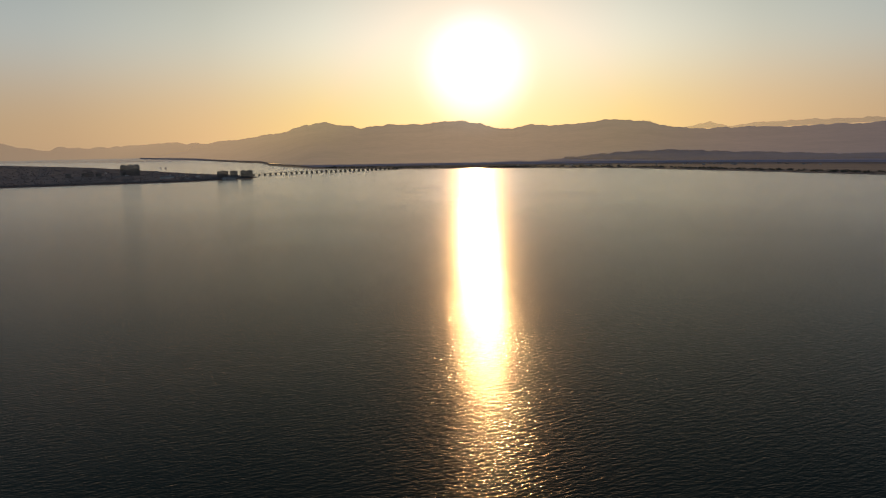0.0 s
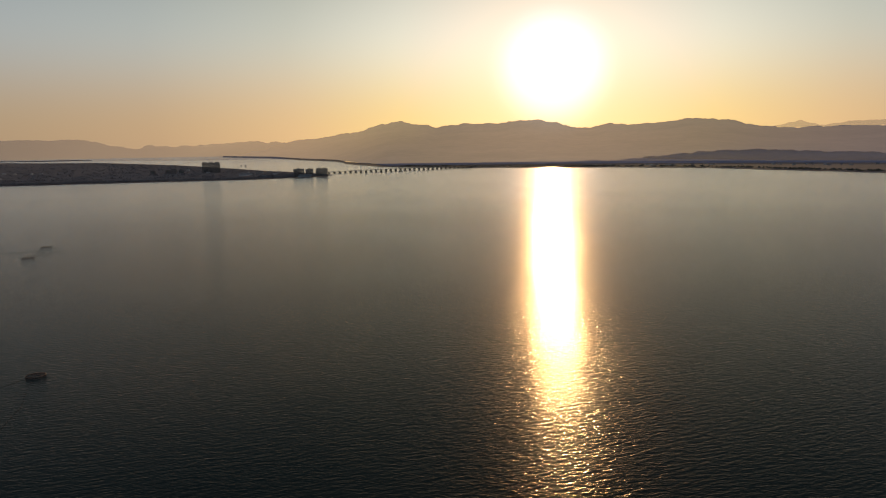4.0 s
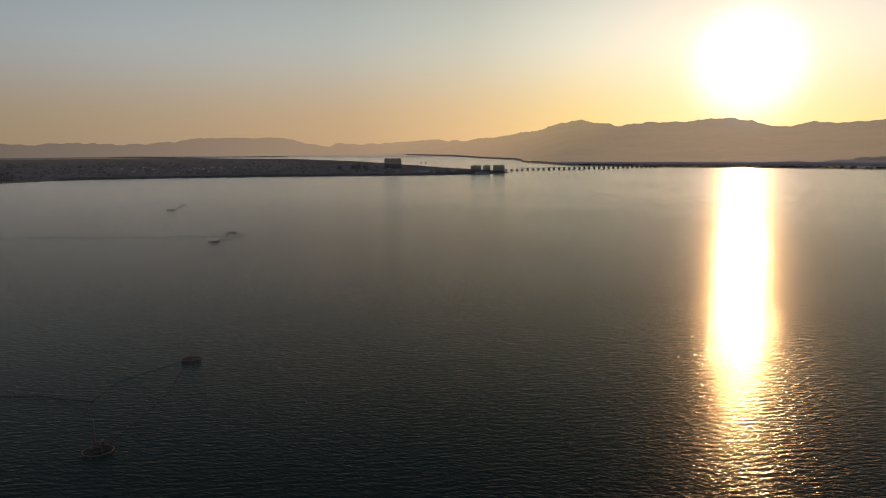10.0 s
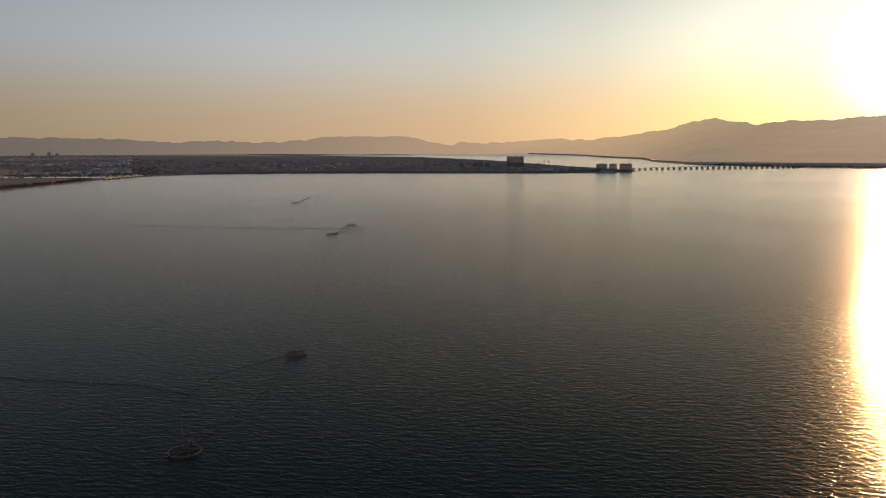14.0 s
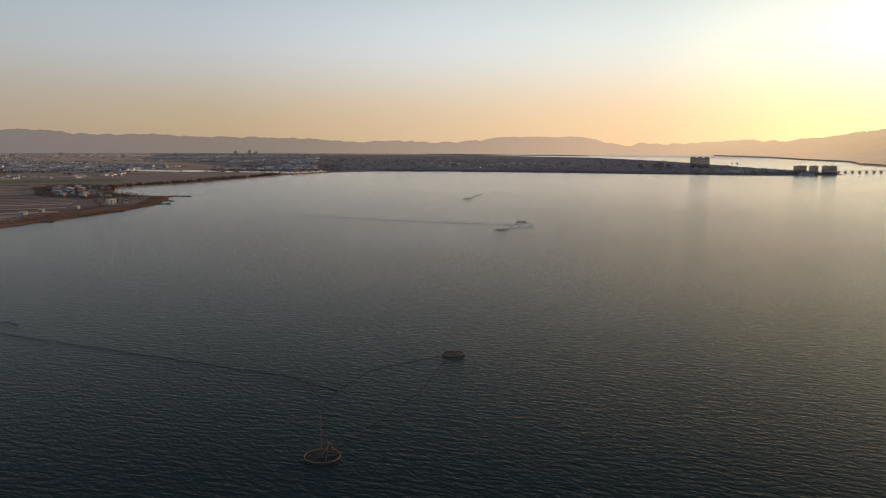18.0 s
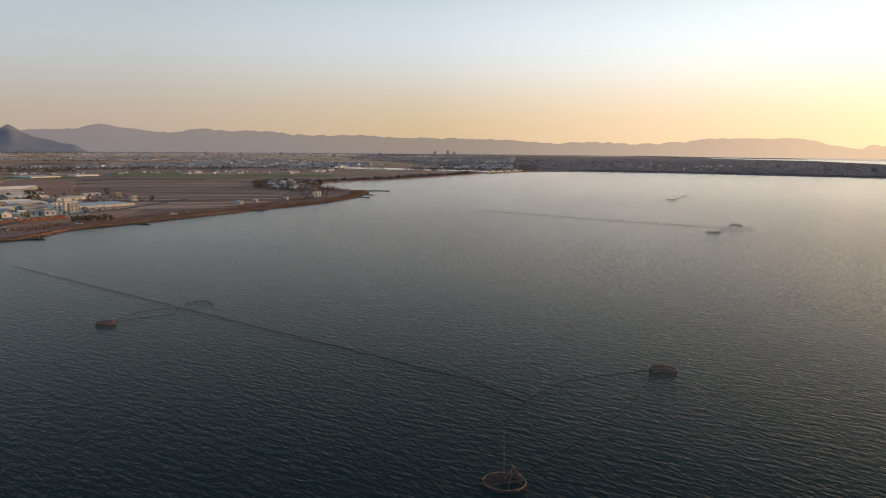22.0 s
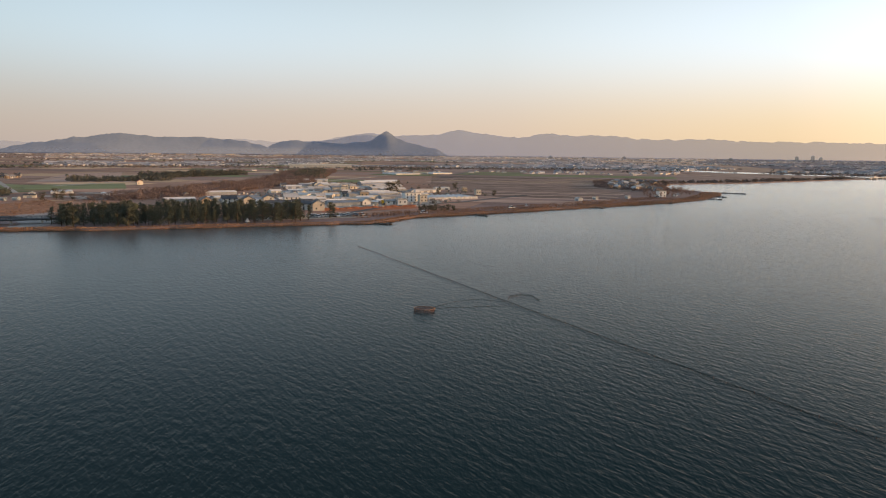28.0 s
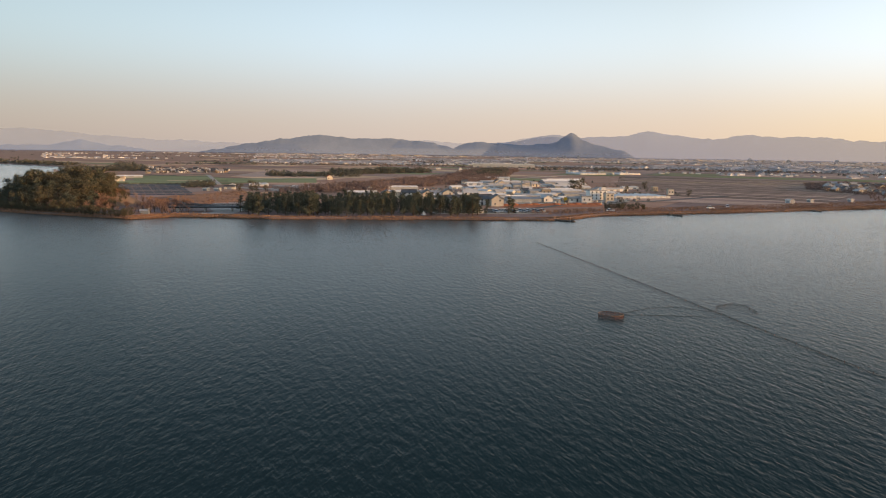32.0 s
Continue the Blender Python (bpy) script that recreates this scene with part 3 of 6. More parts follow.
def net_fence(line, label, high=0.45, spacing=2.6, sag=0.12, seed=1):
    rng = random.Random(seed)
    pts = wiggle(line, spacing, 0.25, seed * 1.7)
    base = pts[0]
    fence = thing("net_fence", label, "fishing net", pose(base.x, base.y, 0), "net fences of the fish traps")
    s = Shape()
    for k, p in enumerate(pts):
        q = p - base
        post = part("post", POST, BAMBOO, fence)
        post.matrix_basis = pose(q.x, q.y, 0, rng.uniform(-5, 5), rng.uniform(-5, 5)) @ Matrix.Diagonal((1, 1, rng.uniform(0.45, 1.0) * (high + 0.12), 1))
        if k:
            a = pts[k - 1] - base
            m = (a + q) / 2
            h0, h1 = high, high - sag * rng.random()
            for u, v, zu, zv in ((a, m, h0, h1), (m, q, h1, h0)):
                w = Vector((-(v - u).y, (v - u).x)).normalized() * 0.02
                n = len(s.v)
                s.v += [(u.x, u.y, -0.4), (v.x, v.y, -0.4), (v.x, v.y, zv), (u.x, u.y, zu),
                        (u.x + w.x, u.y + w.y, -0.4), (v.x + w.x, v.y + w.y, -0.4), (v.x + w.x, v.y + w.y, zv), (u.x + w.x, u.y + w.y, zu)]
                s.f += [(n, n + 1, n + 2, n + 3), (n + 7, n + 6, n + 5, n + 4), (n + 3, n + 2, n + 6, n + 7)]
    part("net", s, DARKNET, fence)
    return fence


def fish_trap(x, y, rx, ry, turn, high, label, posts=18, pipe=True, mast=0.0, poles=3, seed=1):
    """A ring of poles hung with net, with a top rail and poles laid across it."""
    rng = random.Random(seed)
    trap = thing("fish_trap", label, "fish trap", pose(x, y, 0, 0, 0, turn), "fish traps in the lake")
    spots = [(rx * math.cos(k * math.tau / posts), ry * math.sin(k * math.tau / posts)) for k in range(posts)]
    for px, py in spots:
        p = part("post", POST, BAMBOO, trap)
        p.matrix_basis = pose(px, py, 0, rng.uniform(-4, 4), rng.uniform(-4, 4)) @ Matrix.Diagonal((1.2, 1.2, high * rng.uniform(0.95, 1.3), 1))
    n = 48
    wall, rail = Shape(), Shape()
    ring = [(rx * math.cos(k * math.tau / n), ry * math.sin(k * math.tau / n)) for k in range(n)]
    for k in range(n):
        (ax, ay), (bx, by) = ring[k], ring[(k + 1) % n]
        za = high * (0.92 + 0.06 * math.sin(k * 1.3))
        zb = high * (0.92 + 0.06 * math.sin((k + 1) % n * 1.3))
        wall.add([(ax, ay, -0.4), (bx, by, -0.4), (bx, by, zb), (ax, ay, za), (ax * 0.99, ay * 0.99, -0.4), (bx * 0.99, by * 0.99, -0.4), (bx * 0.99, by * 0.99, zb), (ax * 0.99, ay * 0.99, za)],
                 [(0, 1, 2, 3), (7, 6, 5, 4), (3, 2, 6, 7)])
        if pipe:
            rail.tube((ax, ay, high), (bx, by, high), 0.06, 0.06, 6)
    part("net_wall", wall, RUSTNET if pipe else FARNET, trap, "red-brown netting round the poles" if pipe else "grey-brown netting round the poles")
    if pipe:
        part("top_rail", rail, PALE_PIPE, trap, "pale tan rail along the top", smooth=True)
    for k in range(poles):
        a = k * math.pi / poles + 0.4
        part("cross_pole", Shape().tube((rx * math.cos(a), ry * math.sin(a), high + 0.1), (-rx * math.cos(a + 0.5), -ry * math.sin(a + 0.5), high + 0.12), 0.05, 0.04, 5), BAMBOO, trap)
    # net across the top, slack or held up in the middle
    domed = pipe and not mast
    veil = Shape()
    g = 10
    for i in range(g + 1):
        for j in range(g + 1):
            r = i / g
            a = j / g * math.tau * (0.8 if domed else 0.6) + 0.5
            z = 0.95 + 0.6 * (1 - r * r) if domed else 0.55 + 0.4 * r * r
            veil.v.append((rx * r * math.cos(a) * 0.98, ry * r * math.sin(a) * 0.98, high * z + 0.06 * rng.random()))
    for i in range(g):
        for j in range(g):
            n0 = i * (g + 1) + j
            veil.f.append((n0, n0 + g + 1, n0 + g + 2, n0 + 1))
    part("cover_net", veil, RUSTNET if pipe else FARNET, trap, "slack net drawn over part of the ring")
    if mast:
        part("mast", Shape().tube((-rx * 0.2, ry * 0.85, -0.5), (-rx * 0.25, ry * 0.9, mast), 0.05, 0.03, 6), MASTWOOD, trap, "tall thin marker pole")
    if mast and pipe:
        # hoisted net bag on leaning poles at the rim
        cx, cy, top = 0.25 * rx, 0.88 * ry, high + 1.0
        bag = Shape()
        for i in range(5):
            for j in range(11):
                r, a = 1.15 * (1 - i / 4) ** 0.75, j / 10 * math.tau
                bag.v.append((cx + r * math.cos(a) * (1 + 0.15 * rng.random()), cy + r * math.sin(a) * 0.8, high * 0.9 + (top - high) * i / 4 - 0.1 * rng.random()))
        bag.f = [(i * 11 + j, i * 11 + j + 1, i * 11 + j + 12, i * 11 + j + 11) for i in range(4) for j in range(10)]
        part("net_bag", bag, RUSTNET, trap, "net bag hoisted on poles")
        for dx, dy, up in ((1.3, -0.3, 0.35), (-1.0, -1.3, 0.2), (0.5, 1.0, 0.45), (-1.4, 0.2, 0.3)):
            part("net_pole", Shape().tube((cx + dx, cy + dy, high - 0.25), (cx - dx * 0.25, cy - dy * 0.25, top + up), 0.05, 0.035, 5), MASTWOOD, trap)
    return trap


fish_trap(-111.4, 151.6, 2.8, 2.6, 40, 0.4, "round fish trap with a tan rail and a tall pole", 20, True, 6.0, 3, 3)
fish_trap(-134.2, 207.8, 2.6, 2.1, 40, 0.6, "drum-shaped fish trap of red-brown net on poles", 18, True, 0, 3, 4)
fish_trap(-229.6, 120.3, 2.3, 1.9, 75, 0.6, "drum-shaped fish trap of brown net by the long fence", 18, True, 0, 3, 5)
fish_trap(-303.5, 463.0, 3.4, 2.4, 30, 0.8, "dark fish trap joined to a net fence", 16, False, 2.4, 3, 6)
fish_trap(-284.0, 417.5, 3.4, 2.4, 30, 0.8, "dark fish trap beside a curved net fence", 16, False, 2.2, 3, 7)
fish_trap(-466.0, 598.0, 3.6, 2.5, 30, 0.9, "dark fish trap standing alone on the lake", 16, False, 4.0, 3, 8)
net_fence([(-339.8, 104.5), (-238, 140.4), (-150, 171.5), (-134, 173)], "long straight dark net fence on bamboo poles", 0.36, 2.6, seed=1)
net_fence([(-135.8, 205.2), (-137.8, 196.2), (-139.1, 186.3), (-134.5, 173)], "curved net fence between two traps", 0.22, 2.8, seed=2)
net_fence([(-132.1, 203), (-131.5, 200.8), (-121.7, 183.8), (-116.2, 168), (-112.3, 155.3)], "slack net fence leading to the round trap", 0.24, 2.8, seed=3)
net_fence([(-134, 173), (-129.6, 166), (-119.2, 158), (-114.5, 154)], "short net fence at the round trap", 0.2, 2.8, seed=4)
net_fence([(-232.5, 122.6), (-238.5, 128.2), (-241, 133.2), (-238, 140)], "curved net fence leading from the long fence", 0.2, 2.8, seed=5)
net_fence([(-231.5, 123), (-233, 135.3), (-233, 139.6)], "short curved net fence beside the trap", 0.2, 2.8, seed=6)
net_fence([(-237.9, 140.9), (-242.4, 142.1), (-245.2, 145.3), (-243.6, 147.8), (-237.5, 148.3)], "hooked net fence beside the long fence", 0.6, 2.0, seed=7)
net_fence([(-455, 389), (-400, 408), (-364, 418), (-302, 444)], "long dark net fence joined to two traps", 0.3, 3.0, seed=8)
net_fence([(-302, 444), (-298, 452), (-303, 460)], "net fence between far traps", 0.35, 3.0, seed=9)
net_fence([(-303, 463), (-290, 458), (-284, 450), (-285.5, 431), (-284.5, 421)], "curved net fence round the far traps", 0.35, 3.0, seed=10)
net_fence([(-297, 447), (-290, 432), (-286, 421)], "inner net fence of the far traps", 0.3, 3.0, seed=11)
net_fence([(-466, 602), (-478, 622), (-489, 640), (-499, 660)], "broken line of net and poles by a trap", 0.8, 4.0, seed=12)

# ---- trees, reeds and scrub ----
BARK = surface("grey_brown_bark", (0.05, 0.035, 0.025), (0.12, 0.085, 0.06), 0.5, 0.9, vary=0.2)
PINE = surface("dark_pine_needles", (0.066, 0.076, 0.058), (0.11, 0.118, 0.088), 2.5, 0.9, vary=0.18, island=True)
EVERGREEN = surface("dull_evergreen_leaves", (0.07, 0.07, 0.046), (0.125, 0.112, 0.074), 4.0, 0.9, vary=0.2, island=True)
TWIGS = surface("bare_red_brown_twigs", (0.18, 0.11, 0.08), (0.3, 0.18, 0.13), 4.0, 0.95, vary=0.18, island=True)
RUSTSCRUB = surface("rusty_dead_scrub", (0.19, 0.115, 0.078), (0.32, 0.19, 0.125), 9.0, 0.95, vary=0.1, island=True)
REED = surface("dry_orange_reeds", (0.23, 0.14, 0.09), (0.37, 0.22, 0.14), 10.0, 0.95, vary=0.07, island=True)
# far trees: painted haze, a see-through share growing with distance
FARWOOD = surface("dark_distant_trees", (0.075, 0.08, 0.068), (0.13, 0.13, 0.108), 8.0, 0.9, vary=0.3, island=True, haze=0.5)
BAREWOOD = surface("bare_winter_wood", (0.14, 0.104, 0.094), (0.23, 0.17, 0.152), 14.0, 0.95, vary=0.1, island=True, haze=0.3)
# lighter copy of the far trees, haze put into its colour
TOWNWOOD = surface("hazed_garden_trees", (0.13, 0.122, 0.118), (0.21, 0.195, 0.186), 8.0, 0.9, vary=0.3, island=True, haze=0.5)
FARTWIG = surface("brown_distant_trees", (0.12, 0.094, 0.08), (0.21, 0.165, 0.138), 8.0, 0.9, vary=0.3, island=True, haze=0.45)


# grey-mauve tone and see-through share paint the haze over the delta
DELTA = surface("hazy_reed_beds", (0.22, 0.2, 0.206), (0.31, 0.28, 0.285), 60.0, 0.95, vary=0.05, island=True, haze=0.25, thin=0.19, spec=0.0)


def tuft(s, rng, c, r, flat=0.6, n=9, leaf=0.55):
    """A loose clump of small leaf sprays round c."""
    for _ in range(n):
        d = Vector((rng.gauss(0, 1), rng.gauss(0, 1), rng.gauss(0, 1) * flat))
        d = d.normalized() * r * rng.random() ** 0.5
        p = c + d
        a = Vector((rng.gauss(0, 1), rng.gauss(0, 1), rng.gauss(0, 0.5))).normalized() * leaf * rng.uniform(0.6, 1.2)
        b = a.cross(Vector((rng.gauss(0, 1), rng.gauss(0, 1), rng.gauss(0, 1)))).normalized() * leaf * rng.uniform(0.35, 0.7)
        m = len(s.v)
        s.v += [tuple(p - a), tuple(p + b * 0.9), tuple(p + a), tuple(p - b)]
        s.f.append((m, m + 1, m + 2, m + 3))


def tree_meshes(kind, seed):
    rng = random.Random(seed)
    wood, crown = Shape(), Shape()
    if kind == "pine":
        h = 10.0
        lean = Vector((rng.uniform(-0.6, 0.6), rng.uniform(-0.6, 0.6), 0))
        pts = [Vector((0, 0, -0.3)), lean * 0.5 + Vector((0, 0, h * 0.45)), lean + Vector((0, 0, h * 0.93))]
        wood.tube(pts[0], pts[1], 0.24, 0.16).tube(pts[1], pts[2], 0.16, 0.05)
        for k in range(16):
            w = 0.14 + 0.84 * k / 15
            c = pts[0].lerp(pts[1], w / 0.48) if w < 0.48 else pts[1].lerp(pts[2], (w - 0.48) / 0.52)
            a = rng.random() * math.tau
            reach = (2.3 * (1.1 - w) ** 0.5 + 0.35) * rng.uniform(0.65, 1.15)
            tip = c + Vector((math.cos(a) * reach, math.sin(a) * reach, reach * 0.18))
            wood.tube(c, tip, 0.07, 0.025, 4)
            tuft(crown, rng, tip, 1.2, 0.4, 30, 0.33)
            tuft(crown, rng, c.lerp(tip, 0.5), 1.05, 0.45, 22, 0.33)
        tuft(crown, rng, pts[2], 0.9, 0.8, 26, 0.3)
    elif kind == "broad":
        h = 9.0
        wood.tube((0, 0, -0.4), (0, 0, h * 0.4), 0.3, 0.2)
        for k in range(20):
            a = rng.random() * math.tau
            w = rng.uniform(0.12, 1)
            reach = 3.1 * math.sin(min(1, w * 1.15 + 0.15) * math.pi * 0.62) * rng.uniform(0.5, 1.05)
            tip = Vector((math.cos(a) * reach, math.sin(a) * reach, h * (0.1 + 0.86 * w)))
            wood.tube((0, 0, h * 0.35 * w + 0.3), tip, 0.09, 0.03, 4)
            tuft(crown, rng, tip, 1.55, 0.75, 42, 0.34)
    else:
        h = 7.0
        wood.tube((0, 0, -0.3), (0, 0, h * 0.4), 0.16, 0.1, 5)
        for k in range(16):
            a = rng.random() * math.tau
            w = rng.uniform(0.25, 1)
            reach = 2.1 * rng.uniform(0.4, 1.0)
            tip = Vector((math.cos(a) * reach, math.sin(a) * reach, h * (0.25 + 0.75 * w)))
            wood.tube((0, 0, h * 0.3 * w), tip, 0.05, 0.015, 4)
            tuft(crown, rng, tip, 1.15, 0.9, 28, 0.24)
    return wood.mesh("trunk"), crown.mesh("crown")


TREES = {kind: [tree_meshes(kind, seed * 7 + 1) for seed in range(6)] for kind in ("pine", "broad", "bare")}
LEAVES = {"pine": PINE, "broad": EVERGREEN, "bare": TWIGS}
NAMES = {"pine": "pine_tree", "broad": "evergreen_tree", "bare": "bare_tree"}


def tree(kind, x, y, z, size, rng, label, group):
    t = thing(NAMES[kind], label, "tree", pose(x, y, z, 0, 0, rng.uniform(0, 360)), group)
    trunk, crown = TREES[kind][rng.randrange(6)]
    for name, me, mat in (("trunk", trunk, BARK), ("crown", crown, LEAVES[kind])):
        p = part(name, me, mat, t)
        p.scale = (size * rng.uniform(0.9, 1.1), size * rng.uniform(0.9, 1.1), size)
    return t


def inside(p, poly):
    hit = False
    for (ax, ay), (bx, by) in zip(poly, poly[1:] + poly[:1]):
        if (ay > p[1]) != (by > p[1]) and p[0] < ax + (p[1] - ay) / (by - ay) * (bx - ax):
            hit = not hit
    return hit


def scatter(poly, gap, rng, most=999):
    """Spots inside a plot of ground, no two nearer than the gap."""
    xs, ys = [p[0] for p in poly], [p[1] for p in poly]
    spots, tries = [], 0
    while len(spots) < most and tries < most * 40:
        tries += 1
        p = (rng.uniform(min(xs), max(xs)), rng.uniform(min(ys), max(ys)))
        if inside(p, poly) and all((p[0] - q[0]) ** 2 + (p[1] - q[1]) ** 2 > gap * gap for q in spots):
            spots.append(p)
    return spots


def cape_height(x, y):
    """The low wooded mound of the cape."""
    u, v = (x + 433) / 33, (y + 130) / 33
    return 0.9 + 8.5 * max(0.0, 1 - u * u - v * v) ** 0.8


def make_mound():
    s = Shape()
    n, m = 30, 12
    for i in range(m + 1):
        r = i / m
        for k in range(n):
            a = k * math.tau / n
            x, y = -433 + 34 * r * math.cos(a), -130 + 34 * r * math.sin(a)
            s.v.append((x, y, cape_height(x, y) + 0.02 - (0.5 if i == m else 0)))
    for i in range(m):
        for k in range(n):
            s.f.append((i * n + k, (i + 1) * n + k, (i + 1) * n + (k + 1) % n, i * n + (k + 1) % n))
    tagged(part("mound", s, SOIL, smooth=True), "low earth mound under the cape's trees", "ground", kind="structure")


make_mound()
rng = random.Random(11)
for x, y in scatter([(-398, -19), (-400, 10), (-407, 32), (-419, 72), (-432, 84), (-462, 70), (-448, 20), (-432, -26), (-412, -34)], 3.1, rng, 170):
    tree("pine", x, y, 0.9, rng.uniform(0.68, 1.0), rng, "dark green pine tree in a lakeside row", "pines along the shore")
tree("pine", -441, 90, 0.9, 0.85, rng, "lone dark pine tree by the parked cars", "pines along the shore")
tree("pine", -444, 92.5, 0.9, 0.7, rng, "lone dark pine tree by the parked cars", "pines along the shore")
CAPE = [(-410, -166), (-393, -130), (-384, -100), (-380, -84), (-396, -84), (-430, -106), (-462, -124), (-474, -150), (-455, -176), (-432, -178)]
for x, y in scatter(CAPE, 3.1, rng, 260):
    rim = min(1.0, max(0.0, 1.2 - math.hypot((x + 432) / 46, (y + 122) / 44)) * 1.7)
    kind = "bare" if rng.random() < 0.65 * (1 - rim) + (0.25 if y > -104 else 0.0) else "broad"
    if kind == "broad" and rng.random() < 0.3:
        kind = "pine"
    low = 0.36 + 0.55 * rim
    tree(kind, x, y, cape_height(x, y) - 0.1, low * rng.uniform(0.8, 1.25), rng,
         "bare red-brown tree at the wood's edge" if kind == "bare" else "dull evergreen tree on the wooded cape", "trees of the wooded cape")
for poly, kind, gap, most, lo, hi, label in (
        ([(-425, -178), (-405, -163), (-388, -126), (-380, -88), (-374, -64), (-381, -64), (-388, -92), (-396, -130), (-412, -160), (-432, -172)], "broad", 1.9, 170, 0.22, 0.42, "low dull shrub under the cape's trees"),
        ([(-384, -84), (-386, -60), (-394, -48), (-420, -56), (-450, -76), (-452, -104), (-425, -96), (-400, -80)], "bare", 3.2, 64, 0.3, 0.6, "bare red-brown shrub by the river mouth"),
        ([(-428, -104), (-450, -108), (-468, -122), (-462, -134), (-440, -114), (-424, -108)], "bare", 3.0, 40, 0.25, 0.5, "bare red-brown shrub on the mound's slope"),
        ([(-416, -98), (-440, -102), (-462, -120), (-466, -140), (-446, -122), (-420, -106)], "broad", 2.2, 60, 0.22, 0.42, "low dull shrub on the mound's slope"),
        ([(-437, 103), (-456, 132), (-476, 158), (-484, 154), (-466, 124), (-448, 98)], "bare", 3.0, 40, 0.16, 0.36, "bare brown shrub behind the beach"),
        ([(-482, 140), (-488, 160), (-494, 158), (-488, 138)], "broad", 2.2, 22, 0.25, 0.42, "dark green shrub behind the beach"),
        ([(-596, 320), (-640, 372), (-700, 405), (-745, 398), (-690, 360), (-640, 330)], "bare", 5, 90, 0.25, 0.55, "bare brown tree on the cape with houses")):
    for x, y in scatter(poly, gap, rng, most):
        tree(kind, x, y, cape_height(x, y) - 0.05, rng.uniform(lo, hi), rng, label, "shrubs and trees near the shore")
for x, y, size in ((-396, -61, 0.8), (-399, -66, 0.95), (-404, -64, 0.85), (-409, -69, 0.9), (-402, -71, 0.75), (-413, -64, 0.7), (-395, -69, 0.6)):
    tree("bare", x, y, 0.9, size, rng, "tall rusty bare tree by the grey hut", "shrubs and trees near the shore")
for x, y, size in ((-655, 128, 1.0), (-660, 133, 1.1), (-664, 126, 0.9), (-650, 166, 0.6), (-712, 187, 0.7), (-618, 205, 0.55), (-560, -96, 0.6), (-565, -86, 0.7), (-572, -92, 0.8), (-566, -80, 0.5)):
    tree("broad", x, y, 0.9, size, rng, "dark round tree among the fields", "field trees")


def make_reeds(name, line, label, per_metre, deep, tall, mat, seed, inner=0.0):
    """Dry reeds and grass in a band along the water's edge."""
    r = random.Random(seed)
    s = Shape()
    for a, b in zip(line, line[1:]):
        d = b - a
        side = Vector((-d.y, d.x)).normalized()
        for _ in range(max(1, int(d.length * per_metre))):
            p = a.lerp(b, r.random()) + side * (inner + deep * r.random() ** 1.3)
            thick = 0.45 + 0.75 * noise.noise((p.x * 0.03, p.y * 0.03, seed))
            if r.random() > thick + 0.25:
                continue
            h, w, t = tall * r.uniform(0.5, 1.2) * max(0.35, 0.5 + thick), r.uniform(0.15, 0.38), r.random() * math.pi
            c, e = math.cos(t) * w, math.sin(t) * w
            ox, oy = r.uniform(-0.4, 0.4), r.uniform(-0.4, 0.4)
            z = 0.05 + min(0.8, max(0.0, (p - a).dot(side) + 1.4) * 0.25)
            s.add([(p.x - c, p.y - e, z), (p.x + c, p.y + e, z), (p.x + c * 0.7 + ox, p.y + e * 0.7 + oy, z + h), (p.x + ox * 0.5, p.y + oy * 0.5, z + h * 0.75), (p.x - c * 0.8 + ox, p.y - e * 0.8 + oy, z + h * 0.95)],
                  [(0, 1, 3), (1, 2, 3), (0, 3, 4)])
    tagged(part(name, s, mat), label, "reeds", kind="stuff")


make_reeds("shore_reeds", near_line, "dry orange-brown reeds along the water's edge", 44.0, 6.0, 0.55, REED, 5, -1.2)
make_reeds("shore_scrub", near_line[60:], "rusty brown scrub and dead grass behind the reeds", 16.0, 11.0, 0.55, RUSTSCRUB, 6, 4.0)


def grove(name, label, spots, mat, high, wide, sprays, seed, leaf=1.3):
    """Many far trees in one: a stem and a loose crown each."""
    r = random.Random(seed)
    s = Shape()
    for x, y in spots:
        h = high * r.uniform(0.65, 1.2) * (0.9 + 0.55 * noise.noise((x * 0.025, y * 0.025, seed)))
        s.tube((x, y, 0.5), (x, y, h * 0.6), 0.2, 0.12, 3)
        for k in range(3):
            c = Vector((x + r.uniform(-wide, wide) * 0.5, y + r.uniform(-wide, wide) * 0.5, h * (0.3 + 0.25 * k)))
            tuft(s, r, c, wide * (0.75 - 0.12 * k), 0.7, sprays, leaf)
    return tagged(part(name, s, mat), label, "trees", kind="stuff")


def band(line, wide, n, r):
    """Spots strewn along a line."""
    pts = [Vector(p) for p in line]
    legs = [(b - a).length for a, b in zip(pts, pts[1:])]
    out = []
    for _ in range(n):
        d = r.random() * sum(legs)
        k = 0
        while k < len(legs) - 1 and d > legs[k]:
            d -= legs[k]
            k += 1
        a, b = pts[k], pts[k + 1]
        side = Vector((-(b - a).y, (b - a).x)).normalized()
        p = a.lerp(b, d / legs[k]) + side * r.uniform(0, wide)
        out.append((p.x, p.y))
    return out


